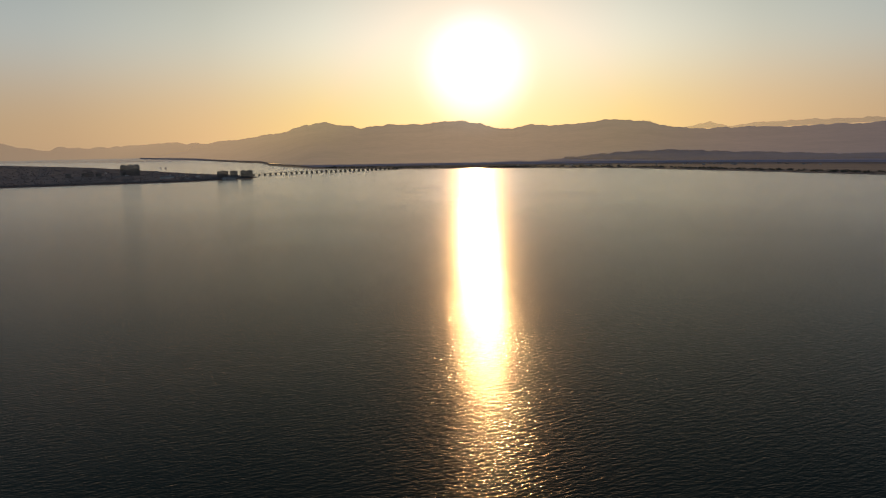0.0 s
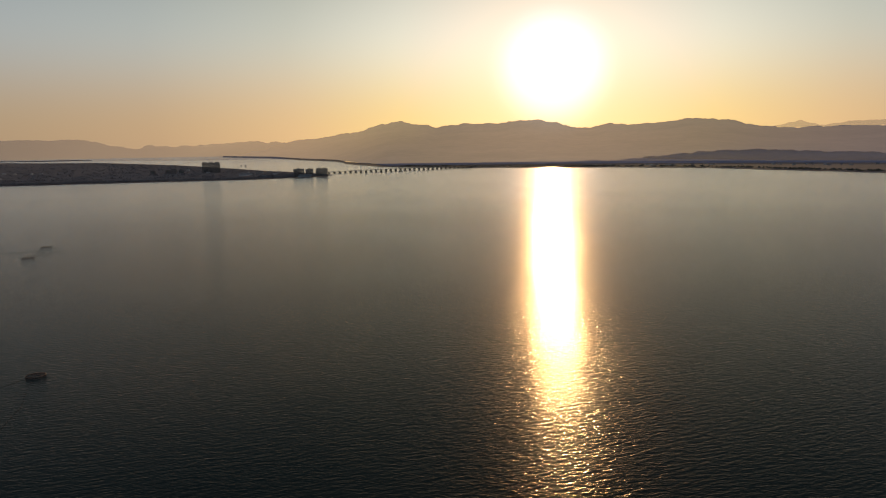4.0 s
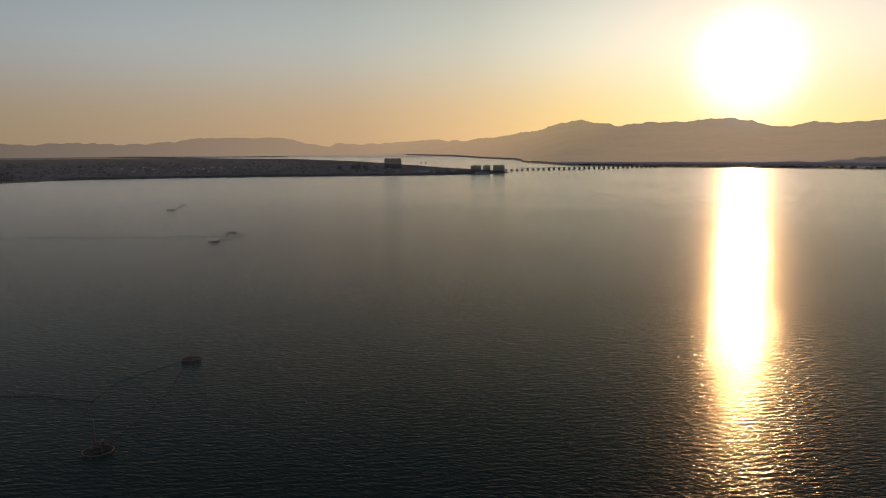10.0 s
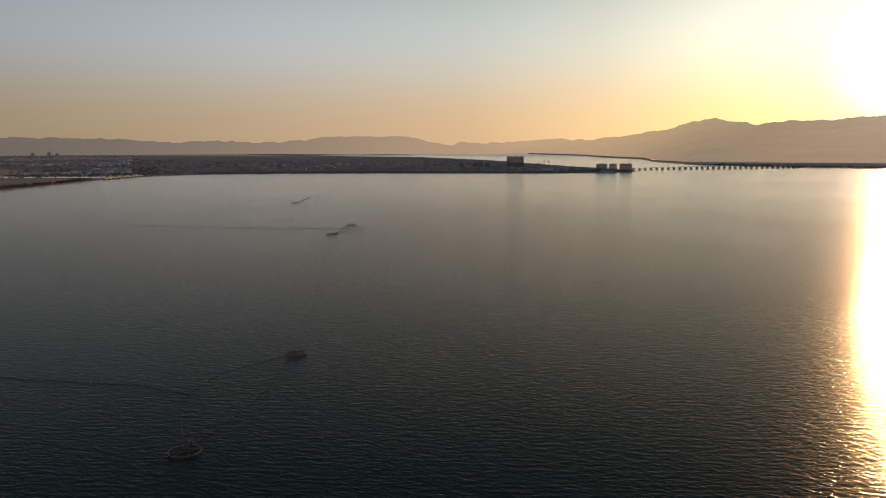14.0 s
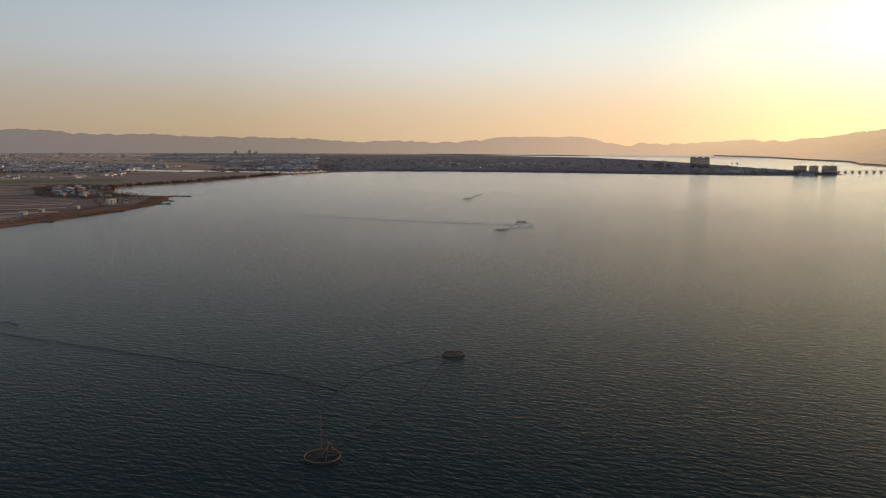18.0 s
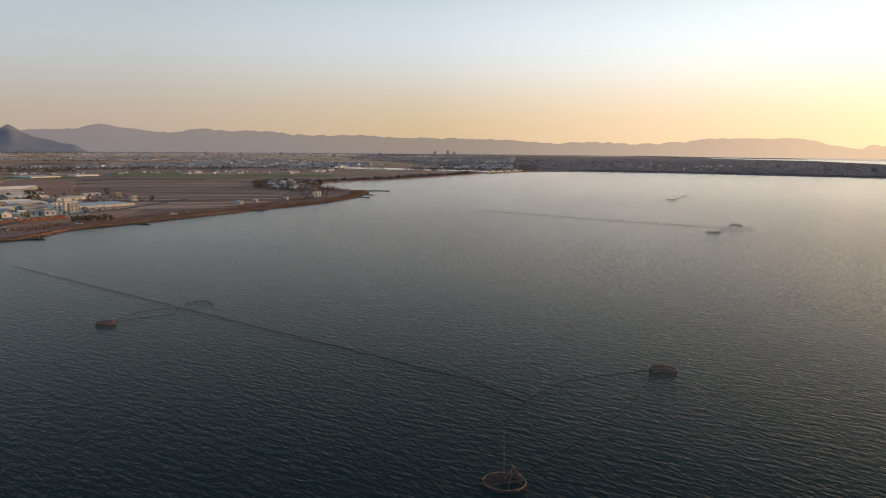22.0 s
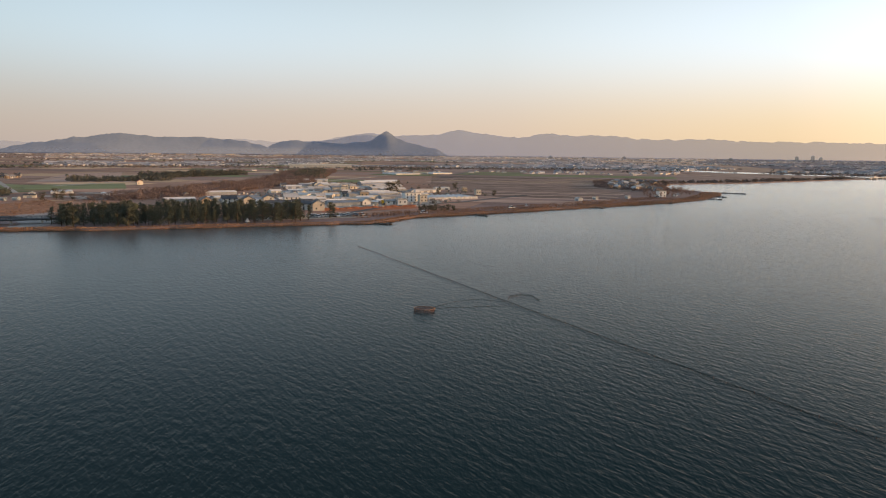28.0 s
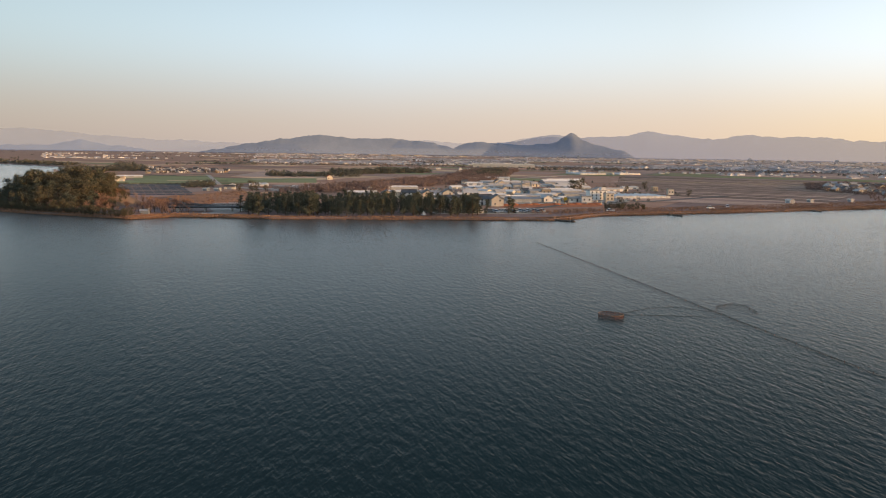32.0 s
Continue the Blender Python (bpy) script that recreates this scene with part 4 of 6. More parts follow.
r = random.Random(21)
grove("river_wood", "bare red-brown riverside wood", band([(-1230, 0), (-1050, -5), (-870, -5), (-740, -40), (-620, -75), (-560, -72)], 66, 1900, r), BAREWOOD, 5.2, 4.2, 22, 1, 0.55)
grove("river_wood_dark", "dark patch of trees within the bare wood", band([(-1220, 10), (-1000, 20), (-905, 25)], 38, 240, r), FARWOOD, 7.4, 3.8, 16, 2, 0.8)
grove("farm_wood", "dark green wood between the fields", band([(-815, -175), (-863, -87)], 40, 130, r) + band([(-935, -110), (-1077, -36)], 60, 420, r), FARWOOD, 7.0, 4.0, 15, 3, 0.9)
grove("shrine_wood", "tall dark wood beside the village", band([(-1010, -470), (-960, -425)], 26, 60, r) + band([(-845, -414), (-918, -362)], 46, 150, r), FARWOOD, 9.0, 4.6, 14, 4, 0.9)
grove("south_shore_wood", "dark line of trees on the far shore", band([(-1055, -590), (-1135, -740), (-1115, -1000)], -40, 420, r), FARWOOD, 6.5, 4.5, 8, 5)
grove("bay_wood", "brown trees along the bay's shore", band([(-800, 415), (-862, 450), (-910, 575), (-990, 710), (-1055, 815)], 26, 330, r), FARTWIG, 3.8, 3.0, 9, 6, 1.0)
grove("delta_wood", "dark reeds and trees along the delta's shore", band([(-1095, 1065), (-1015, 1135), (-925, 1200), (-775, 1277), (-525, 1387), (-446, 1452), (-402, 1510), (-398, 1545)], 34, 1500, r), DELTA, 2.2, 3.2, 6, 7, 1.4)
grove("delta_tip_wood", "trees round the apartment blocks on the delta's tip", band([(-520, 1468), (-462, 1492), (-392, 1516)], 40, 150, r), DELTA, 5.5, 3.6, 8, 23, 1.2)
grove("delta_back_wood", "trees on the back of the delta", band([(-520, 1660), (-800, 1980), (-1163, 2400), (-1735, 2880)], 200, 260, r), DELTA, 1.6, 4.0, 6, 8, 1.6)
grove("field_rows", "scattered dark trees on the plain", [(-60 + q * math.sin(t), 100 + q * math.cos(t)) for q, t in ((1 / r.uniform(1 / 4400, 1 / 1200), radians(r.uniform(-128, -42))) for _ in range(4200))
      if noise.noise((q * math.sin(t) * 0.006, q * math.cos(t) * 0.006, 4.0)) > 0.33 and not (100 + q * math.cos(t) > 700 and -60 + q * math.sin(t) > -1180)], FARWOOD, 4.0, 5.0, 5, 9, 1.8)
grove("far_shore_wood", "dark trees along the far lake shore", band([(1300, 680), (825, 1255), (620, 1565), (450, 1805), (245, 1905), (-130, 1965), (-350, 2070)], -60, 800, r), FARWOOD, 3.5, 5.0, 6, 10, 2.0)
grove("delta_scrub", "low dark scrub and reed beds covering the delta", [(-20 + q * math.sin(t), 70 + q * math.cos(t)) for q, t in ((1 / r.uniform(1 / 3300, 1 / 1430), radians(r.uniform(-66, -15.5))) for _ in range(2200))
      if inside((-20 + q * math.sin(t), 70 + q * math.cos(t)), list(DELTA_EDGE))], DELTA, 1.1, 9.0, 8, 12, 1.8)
grove("fallow_scrub", "red-brown scrub and dead weeds on fallow ground", scatter([(-612, -126), (-640, -60), (-596, -46), (-520, -40), (-450, -44), (-450, -84), (-520, -100)], 3.0, r, 420), TWIGS, 1.2, 1.8, 16, 13, 0.3)
grove("beach_scrub", "rusty dead scrub behind the reedy shore", band([(-440, 104), (-458, 130), (-482, 172), (-520, 226), (-566, 292), (-606, 345)], 20, 1500, r), RUSTSCRUB, 1.05, 2.0, 18, 14, 0.28)
grove("cape_wood", "grey-brown bare wood on the cape with houses", scatter([(-690, 352), (-760, 330), (-900, 372), (-930, 430), (-870, 440), (-800, 402), (-700, 392)], 4.5, r, 420), BAREWOOD, 3.8, 3.0, 18, 15, 0.5)
grove("village_trees", "brown garden trees among the village houses", scatter([(-828, -310), (-925, -370), (-1000, -415), (-1012, -350), (-970, -285), (-895, -262)], 9, r, 70), FARTWIG, 4.2, 3.2, 12, 16, 0.8)
grove("fen_wood", "bare mauve-brown wood between the cape and the village", band([(-668, -268), (-760, -330), (-850, -400)], 34, 190, r), BAREWOOD, 4.6, 3.6, 18, 17, 0.55)
grove("yard_wood", "dark clump of trees beside the solar panels", scatter([(-587, -150), (-608, -138), (-640, -152), (-624, -166)], 3.2, r, 64), FARWOOD, 5.0, 3.0, 18, 18, 0.6)
grove("field_hedge", "dark hedge between the green field and the solar panels", band([(-606, -224), (-624, -186), (-634, -166)], -7, 90, r), FARWOOD, 2.4, 2.4, 14, 19, 0.5)
grove("fallow_weeds", "rusty dead weeds and brambles on waste ground", scatter([(-492, -114), (-531, -107), (-566, -96), (-531, -74), (-478, -50), (-452, -72), (-461, -92)], 2.2, r, 420), RUSTSCRUB, 1.3, 1.7, 16, 20, 0.28)
grove("bank_weeds", "tan dead grass and reeds below the wooded mound", scatter([(-473, -134), (-492, -113), (-442, -82), (-424, -92), (-450, -104)], 2.0, r, 240), REED, 0.9, 1.6, 16, 21, 0.25)
grove("mouth_reeds", "bright rusty reeds at the river mouth", scatter([(-386, -72), (-388, -58), (-400, -44), (-412, -46), (-404, -62), (-396, -76)], 1.5, r, 170), REED, 1.2, 1.3, 16, 22, 0.22)
for name, label, mat, seed, n in (("town_trees", "garden trees among the far houses, greyed by painted haze", TOWNWOOD, 51, 5200), ("town_bare_trees", "brown bare trees among the far houses", FARTWIG, 52, 5200)):
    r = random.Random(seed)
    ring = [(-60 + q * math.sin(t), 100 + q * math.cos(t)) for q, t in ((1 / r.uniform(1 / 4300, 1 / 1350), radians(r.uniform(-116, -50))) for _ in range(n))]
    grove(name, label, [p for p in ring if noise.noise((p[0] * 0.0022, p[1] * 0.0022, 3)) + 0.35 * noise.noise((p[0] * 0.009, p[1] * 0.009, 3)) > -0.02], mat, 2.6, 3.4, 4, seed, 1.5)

# ---- buildings ----
WHITE_WALL = surface("white_painted_wall", (0.62, 0.60, 0.57), (0.78, 0.76, 0.72), 5, 0.75, vary=0.08)
CREAM_WALL = surface("cream_rendered_wall", (0.5, 0.45, 0.37), (0.68, 0.62, 0.52), 5, 0.8, vary=0.12)
TAN_WALL = surface("tan_cladding", (0.36, 0.28, 0.19), (0.48, 0.38, 0.26), 5, 0.8, vary=0.15)
GREY_WALL = surface("grey_metal_cladding", (0.22, 0.24, 0.26), (0.36, 0.38, 0.40), 5, 0.6, vary=0.2, spec=0.35)
DARK_ROOF = surface("dark_tiled_roof", (0.035, 0.037, 0.042), (0.08, 0.082, 0.09), 1.5, 0.55, relief=0.05, vary=0.25, spec=0.35)
PALE_ROOF = surface("pale_sheet_roof", (0.50, 0.475, 0.445), (0.68, 0.65, 0.61), 8, 0.8, vary=0.22, spec=0.12)
GREY_ROOF = surface("grey_sheet_roof", (0.28, 0.27, 0.262), (0.43, 0.415, 0.40), 8, 0.7, vary=0.25, spec=0.15)
BLUE_ROOF = surface("blue_sheet_roof", (0.12, 0.145, 0.18), (0.19, 0.22, 0.26), 6, 0.5, vary=0.15, spec=0.35)
RUST_ROOF = surface("rust_red_roof", (0.20, 0.07, 0.04), (0.34, 0.13, 0.07), 4, 0.7, vary=0.2)
VINYL = surface("greenhouse_film", (0.43, 0.42, 0.405), (0.6, 0.585, 0.565), 6, 0.55, vary=0.1, spec=0.35)
PANE = surface("dark_window_glass", (0.02, 0.025, 0.03), (0.04, 0.05, 0.06), 2, 0.12, spec=0.7)
FRAME = surface("window_frame_metal", (0.25, 0.25, 0.25), (0.4, 0.4, 0.4), 1, 0.5, spec=0.35)
STEEL = surface("galvanised_steel", (0.35, 0.36, 0.37), (0.5, 0.51, 0.52), 1, 0.45, metal=0.6, spec=0.35)
WINDOW_BACK = Shape().box(-0.4, 0.4, -0.05, 0.0, -0.45, 0.45).mesh("pane")
WINDOW_RIM = Shape().box(-0.48, 0.48, -0.09, 0.0, 0.45, 0.53).box(-0.48, 0.48, -0.13, 0.0, -0.56, -0.45).box(-0.48, -0.4, -0.09, 0, -0.45, 0.45).box(0.4, 0.48, -0.09, 0, -0.45, 0.45).mesh("window")


def window(parent, x, y, z, turn=0, wide=1.0):
    w = part("window", WINDOW_RIM, FRAME, parent)
    w.matrix_basis = pose(x, y, z, 0, 0, turn) @ Matrix.Diagonal((wide, 1, 1, 1))
    part("pane", WINDOW_BACK, PANE, w)


def gable(L, D, H, rise, over=0.5, thick=0.16):
    """Walls and roof of a house with its ridge along its length."""
    x, y = L / 2, D / 2
    walls = Shape().add([(-x, -y, 0), (x, -y, 0), (x, y, 0), (-x, y, 0), (-x, -y, H), (x, -y, H), (x, y, H), (-x, y, H), (-x, 0, H + rise), (x, 0, H + rise)],
                        [(0, 1, 5, 4), (2, 3, 7, 6), (1, 2, 6, 9, 5), (3, 0, 4, 8, 7), (3, 2, 1, 0)])
    drop = over * rise / y
    roof = Shape()
    X = x + over * 0.7
    for sgn in (-1, 1):
        e, zc, ze = sgn * (y + over), H + rise + 0.02, H - drop + 0.02
        v = [(-X, 0, zc), (X, 0, zc), (X, e, ze), (-X, e, ze), (-X, 0, zc + thick), (X, 0, zc + thick), (X, e, ze + thick), (-X, e, ze + thick)]
        f = [(0, 1, 2, 3), (7, 6, 5, 4), (1, 0, 4, 5), (2, 1, 5, 6), (3, 2, 6, 7), (0, 3, 7, 4)]
        roof.add(v, f if sgn > 0 else [tuple(reversed(q)) for q in f])
    roof.box(-X, X, -0.18, 0.18, H + rise + thick - 0.06, H + rise + thick + 0.16)
    return walls, roof


PLACED = []


def house(x, y, L, D, H, turn, wall, roof, label, rise=None, storeys=2, group="houses by the lake"):
    PLACED.append((x, y, max(L, D) * 0.4))
    L, D, H = L * 0.9, D * 0.88, H * 0.9
    h = thing("house", label, "house", pose(x, y, 0.88, 0, 0, turn), group)
    w, r = gable(L, D, H, rise or D * 0.28)
    part("wall", w, wall, h)
    part("roof", r, roof, h)
    n = max(2, int(L / 3))
    for s in range(storeys):
        z = 1.4 + s * (H - 0.4) / max(1, storeys)
        for k in range(n):
            if s == 0 and k == n // 2:
                continue
            window(h, -L / 2 + (k + 0.5) * L / n, -D / 2, z)
        for side in (-1, 1):
            window(h, side * L / 2, 0.2 * D * (1 if s else -1), z, 90 * side, 0.8)
    door = part("door", Shape().box(-0.5, 0.5, -0.06, 0, 0, 2.0).box(-0.58, 0.58, -0.1, 0, 2.0, 2.1), DARK_ROOF, h, "dark front door")
    door.matrix_basis = pose(-L / 2 + (n // 2 + 0.5) * L / n, -D / 2, 0.02)
    return h


def shed(x, y, L, D, H, turn, wall, roof, label, rise=None, doors=2):
    PLACED.append((x, y, max(L, D) * 0.4))
    L, D, H = L * 0.85, D * 0.75, H * 0.78
    rise = (rise or D * 0.12) * 0.75
    h = thing("shed", label, "shed", pose(x, y, 0.88, 0, 0, turn), "sheds and workshops by the lake")
    w, r = gable(L, D, H, rise, 0.35, 0.1)
    part("wall", w, wall, h)
    part("roof", r, roof, h)
    for k in range(doors):
        d = Shape().box(-1.5, 1.5, -0.07, 0, 0, min(2.8, H - 0.4))
        p = part("shutter", d, GREY_WALL, h, "grey roller shutter")
        p.matrix_basis = pose(-L / 2 + (k + 0.5) * L / doors, -D / 2, 0.02)
    e = part("end_door", Shape().box(-1.2, 1.2, -0.07, 0, 0, 2.4), GREY_WALL, h)
    e.matrix_basis = pose(L / 2, 0, 0.02, 0, 0, 90)
    return h


def block(x, y, L, D, H, turn, wall, label, storeys=3, stair=True, group="flat-roofed buildings"):
    """A flat-roofed building with a parapet and rows of windows."""
    PLACED.append((x, y, max(L, D) * 0.5))
    h = thing("building", label, "building", pose(x, y, 0.88, 0, 0, turn), group)
    part("wall", Shape().box(-L / 2, L / 2, -D / 2, D / 2, 0, H), wall, h)
    part("parapet", Shape().box(-L / 2 - 0.1, L / 2 + 0.1, -D / 2 - 0.1, -D / 2 + 0.15, H, H + 0.5).box(-L / 2 - 0.1, L / 2 + 0.1, D / 2 - 0.15, D / 2 + 0.1, H, H + 0.5)
         .box(-L / 2 - 0.1, -L / 2 + 0.15, -D / 2 + 0.15, D / 2 - 0.15, H, H + 0.5).box(L / 2 - 0.15, L / 2 + 0.1, -D / 2 + 0.15, D / 2 - 0.15, H, H + 0.5), CONCRETE, h)
    part("roof", Shape().box(-L / 2 + 0.15, L / 2 - 0.15, -D / 2 + 0.15, D / 2 - 0.15, H, H + 0.08), GREY_ROOF, h)
    if stair:
        part("stair_tower", Shape().box(L / 2 - 3.2, L / 2 - 0.3, -D / 4, D / 4, H + 0.08, H + 2.2), wall, h)
    n = max(2, int(L / 2.6))
    for s in range(storeys):
        z = (s + 0.55) * H / storeys
        for k in range(n):
            window(h, -L / 2 + (k + 0.5) * L / n, -D / 2, z)
        for k in (-0.22, 0.22):
            window(h, L / 2, k * D, z, 90)
    return h


def greenhouse(x, y, spans, wide, L, turn, label, high=1.8):
    """Film tunnels side by side."""
    PLACED.append((x, y, max(L, spans * wide) * 0.5))
    g = thing("greenhouse", label, "greenhouse", pose(x, y, 0.88, 0, 0, turn), "greenhouses")
    n = 7
    s = Shape()
    for e in (-L / 2, L / 2):
        s.v += [(-wide / 2, e, 0)] + [(-wide / 2 * math.cos(k * math.pi / n), e, high + wide * 0.2 * math.sin(k * math.pi / n)) for k in range(n + 1)] + [(wide / 2, e, 0)]
    m = n + 3
    s.f = [(k, m + k, m + k + 1, k + 1) for k in range(m - 1)] + [tuple(range(m)), tuple(range(2 * m - 1, m - 1, -1))]
    me = s.mesh("span")
    door = Shape().box(-0.7, 0.7, -0.05, 0, 0, 1.9).mesh("door")
    for k in range(spans):
        sp = part("span", me, VINYL, g)
        sp.location = ((k - (spans - 1) / 2) * wide, 0, 0)
        d = part("door", door, STEEL, sp)
        d.location = (0, -L / 2 - 0.01, 0)
    return g


# lakeside workshops, houses and greenhouses
house(-494, 72, 13, 8, 4.0, 108, WHITE_WALL, DARK_ROOF, "white two-storey house with a dark tiled gable roof", 2.2)
house(-489, 81, 8, 7.5, 4.4, 14, CREAM_WALL, DARK_ROOF, "cream gabled house with a sunlit end wall", 2.2)
shed(-515, 58, 22, 10, 3.4, 108, GREY_WALL, DARK_ROOF, "long workshop with a dark roof", 1.6, 3)
shed(-598, 61, 22, 9, 3.2, 60, CREAM_WALL, PALE_ROOF, "long cream shed with a sunlit wall", 1.0, 3)
shed(-594, 81, 12, 7, 3.2, 70, CREAM_WALL, PALE_ROOF, "short cream shed with a pale roof", 0.9, 2)
shed(-567, 93, 13, 8, 2.6, 75, CREAM_WALL, GREY_ROOF, "low cream shed with a grey roof", 0.8, 2)
shed(-603, 100, 11, 8, 3.6, 110, GREY_WALL, GREY_ROOF, "grey metal shed with grey roof", 1.0, 2)
block(-604, 107, 6, 6, 3.8, 100, TAN_WALL, "small tan flat-roofed workshop", 1, False)
shed(-622, 121, 26, 11, 2.8, 111, GREY_WALL, PALE_ROOF, "wide shed with a pale sheet roof", 1.2, 4)
shed(-634, 116, 26, 11, 3.0, 111, GREY_WALL, PALE_ROOF, "wide shed with a pale sheet roof", 1.2, 4)
block(-566, 139, 11, 8, 5.6, 106, WHITE_WALL, "white three-storey building with a stair tower", 3)
block(-559, 146, 5, 5, 4.2, 106, CREAM_WALL, "cream annex beside a white building", 2, False)
greenhouse(-600, 166, 9, 4.4, 26, 111, "row of nine joined film greenhouse tunnels", 0.9)
block(-640, 196, 4, 4, 3.8, 100, CREAM_WALL, "small pump house beside greenhouses", 1, False)
shed(-525, 94, 24, 10, 2.8, 109, GREY_WALL, BLUE_ROOF, "long low shed with a blue-grey roof", 1.3, 3)
shed(-538, 113, 9, 6, 2.2, 70, CREAM_WALL, PALE_ROOF, "low pale hut with sheet roof", 0.6, 1)
block(-536, 131, 6, 5, 3.2, 100, WHITE_WALL, "small white flat-roofed hut", 1, False)
shed(-550, 121, 16, 7, 2.4, 111, GREY_WALL, PALE_ROOF, "low open-fronted shed with pale roof", 0.8, 2)
shed(-585, 126, 20, 9, 2.8, 111, GREY_WALL, GREY_ROOF, "grey shed behind the white building", 1.1, 3)
shed(-612, 142, 22, 9, 2.6, 111, GREY_WALL, PALE_ROOF, "pale-roofed shed near the greenhouses", 1.0, 3)
shed(-820, 124, 44, 12, 3.4, 116, GREY_WALL, PALE_ROOF, "very long barn with a pale roof", 1.3, 4)
shed(-800, 118, 40, 12, 3.2, 116, GREY_WALL, PALE_ROOF, "very long barn with a pale roof", 1.3, 4)
shed(-690, 124, 30, 12, 3.4, 114, GREY_WALL, PALE_ROOF, "wide barn with a pale roof", 1.4, 4)
shed(-672, 130, 26, 11, 3.2, 114, GREY_WALL, PALE_ROOF, "pale-roofed barn beside dark trees", 1.3, 3)
shed(-730, 128, 30, 12, 3.2, 114, GREY_WALL, PALE_ROOF, "pale-roofed barn in a row of barns", 1.3, 3)
shed(-760, 116, 30, 12, 3.2, 114, GREY_WALL, GREY_ROOF, "grey-roofed barn in a row of barns", 1.3, 3)
shed(-690, 85, 13, 9, 3.8, 112, GREY_WALL, BLUE_ROOF, "workshop with a blue sheet roof", 1.2, 2)
block(-676, 91, 6, 6, 3.8, 100, CREAM_WALL, "small cream flat-roofed house", 1, False)
shed(-722, 46, 16, 8, 2.8, 100, WHITE_WALL, PALE_ROOF, "white shed with a pale roof", 0.9, 2)
shed(-699, 68, 22, 10, 2.8, 114, GREY_WALL, GREY_ROOF, "long grey shed with sheet roof", 1.0, 3)
shed(-748, 76, 24, 10, 2.8, 114, GREY_WALL, PALE_ROOF, "long shed with pale roof sheets", 1.0, 3)
greenhouse(-1120, 160, 8, 5, 40, 118, "film greenhouses on the far field", 1.0)
shed(-1128, 188, 24, 12, 3.0, 80, CREAM_WALL, TAN_WALL, "tan-roofed barn on the far field", 1.4, 3)
greenhouse(-1150, 214, 7, 5, 30, 120, "pale film greenhouses beyond the barns", 0.9)
shed(-714, 175, 16, 8, 2.2, 112, WHITE_WALL, PALE_ROOF, "low white shed in the field", 0.7, 2)
shed(-660, 150, 20, 8, 2.6, 112, WHITE_WALL, PALE_ROOF, "low white shed with pale roof", 0.9, 3)
shed(-672, 161, 20, 8, 2.6, 112, WHITE_WALL, PALE_ROOF, "low white shed with pale roof", 0.9, 3)
shed(-859, 56, 30, 10, 2.8, 100, WHITE_WALL, PALE_ROOF, "white barn with a pale roof", 1.1, 3)
shed(-847, 30, 20, 9, 2.4, 80, CREAM_WALL, TAN_WALL, "cream barn with a tan roof", 1.0, 2)
shed(-1443, 28, 132, 24, 7.5, 94, CREAM_WALL, CREAM_WALL, "very long cream factory hall in evening sun", 1.2, 6)
shed(-557, -11, 22, 16, 2.4, 111, GREY_WALL, PALE_ROOF, "broad low hall with a pale roof", 1.0, 3)
shed(-572, 12, 22, 14, 2.6, 111, GREY_WALL, PALE_ROOF, "broad low hall with a pale roof", 1.0, 3)
shed(-636, -2, 30, 18, 2.4, 112, GREY_WALL, PALE_ROOF, "broad flat hall with a pale roof", 0.8, 3)
house(-602, -17, 5, 4.5, 2.6, 20, CREAM_WALL, DARK_ROOF, "small cream house among halls", 1.2, 1)
house(-530, 36, 9, 7, 4.2, 20, CREAM_WALL, DARK_ROOF, "cream gabled house behind the pines")
house(-536, 24, 10, 7, 4.0, 105, WHITE_WALL, DARK_ROOF, "white house with dark roof behind the pines")
house(-541, 47, 9, 7, 4.4, 15, CREAM_WALL, DARK_ROOF, "cream gabled house behind the pines")
house(-552, 60, 10, 8, 4.0, 105, WHITE_WALL, GREY_ROOF, "white house with a grey roof")
house(-527, 12, 9, 7, 3.8, 20, TAN_WALL, DARK_ROOF, "tan gabled house behind the pines")
greenhouse(-645, -117, 3, 5, 22, 112, "pale film greenhouses at the field's edge", 0.8)
greenhouse(-621, -67, 5, 5, 26, 114, "grey film greenhouses by the bare wood", 0.8)
house(-775, -99, 7, 6, 3.4, 25, CREAM_WALL, RUST_ROOF, "cream farmhouse with a rust-red roof", None, 1)
shed(-561, -120, 5, 3.6, 1.9, 70, CREAM_WALL, CREAM_WALL, "small cream site hut", 0.4, 1)
shed(-563, -113, 5, 3.6, 1.9, 70, CREAM_WALL, CREAM_WALL, "small cream site hut", 0.4, 1)
shed(-697, -273, 22, 8, 2.4, 105, CREAM_WALL, TAN_WALL, "long cream shed by the green field", 1.0, 3)
shed(-658, -248, 19, 7, 3.0, 120, CREAM_WALL, TAN_WALL, "long cream shed beside the cape wood", 1.0, 3)
shed(-724, -276, 30, 7, 2.4, 120, GREY_WALL, PALE_ROOF, "long low shed with a pale roof", 0.8, 3)
shed(-585, -114, 9, 5, 2.6, 100, CREAM_WALL, DARK_ROOF, "cream hut with a dark roof", 0.9, 1)
shed(-607, -122, 8, 5, 2.8, 20, WHITE_WALL, GREY_ROOF, "white hut with a grey roof", 0.9, 1)
shed(-391, -66, 4.2, 3, 1.9, 105, GREY_WALL, GREY_ROOF, "small grey hut above the shore", 0.5, 1)
block(-622, 338, 6, 5, 4.4, 100, WHITE_WALL, "white two-storey house on the cape", 2, False)
shed(-618, 333, 4, 3, 1.8, 60, CREAM_WALL, CREAM_WALL, "pale hut beside the white house", 0.5, 1)
shed(-575, 258, 6, 4, 2.4, 20, WHITE_WALL, PALE_ROOF, "low pale shed behind the reeds", 0.5, 1)
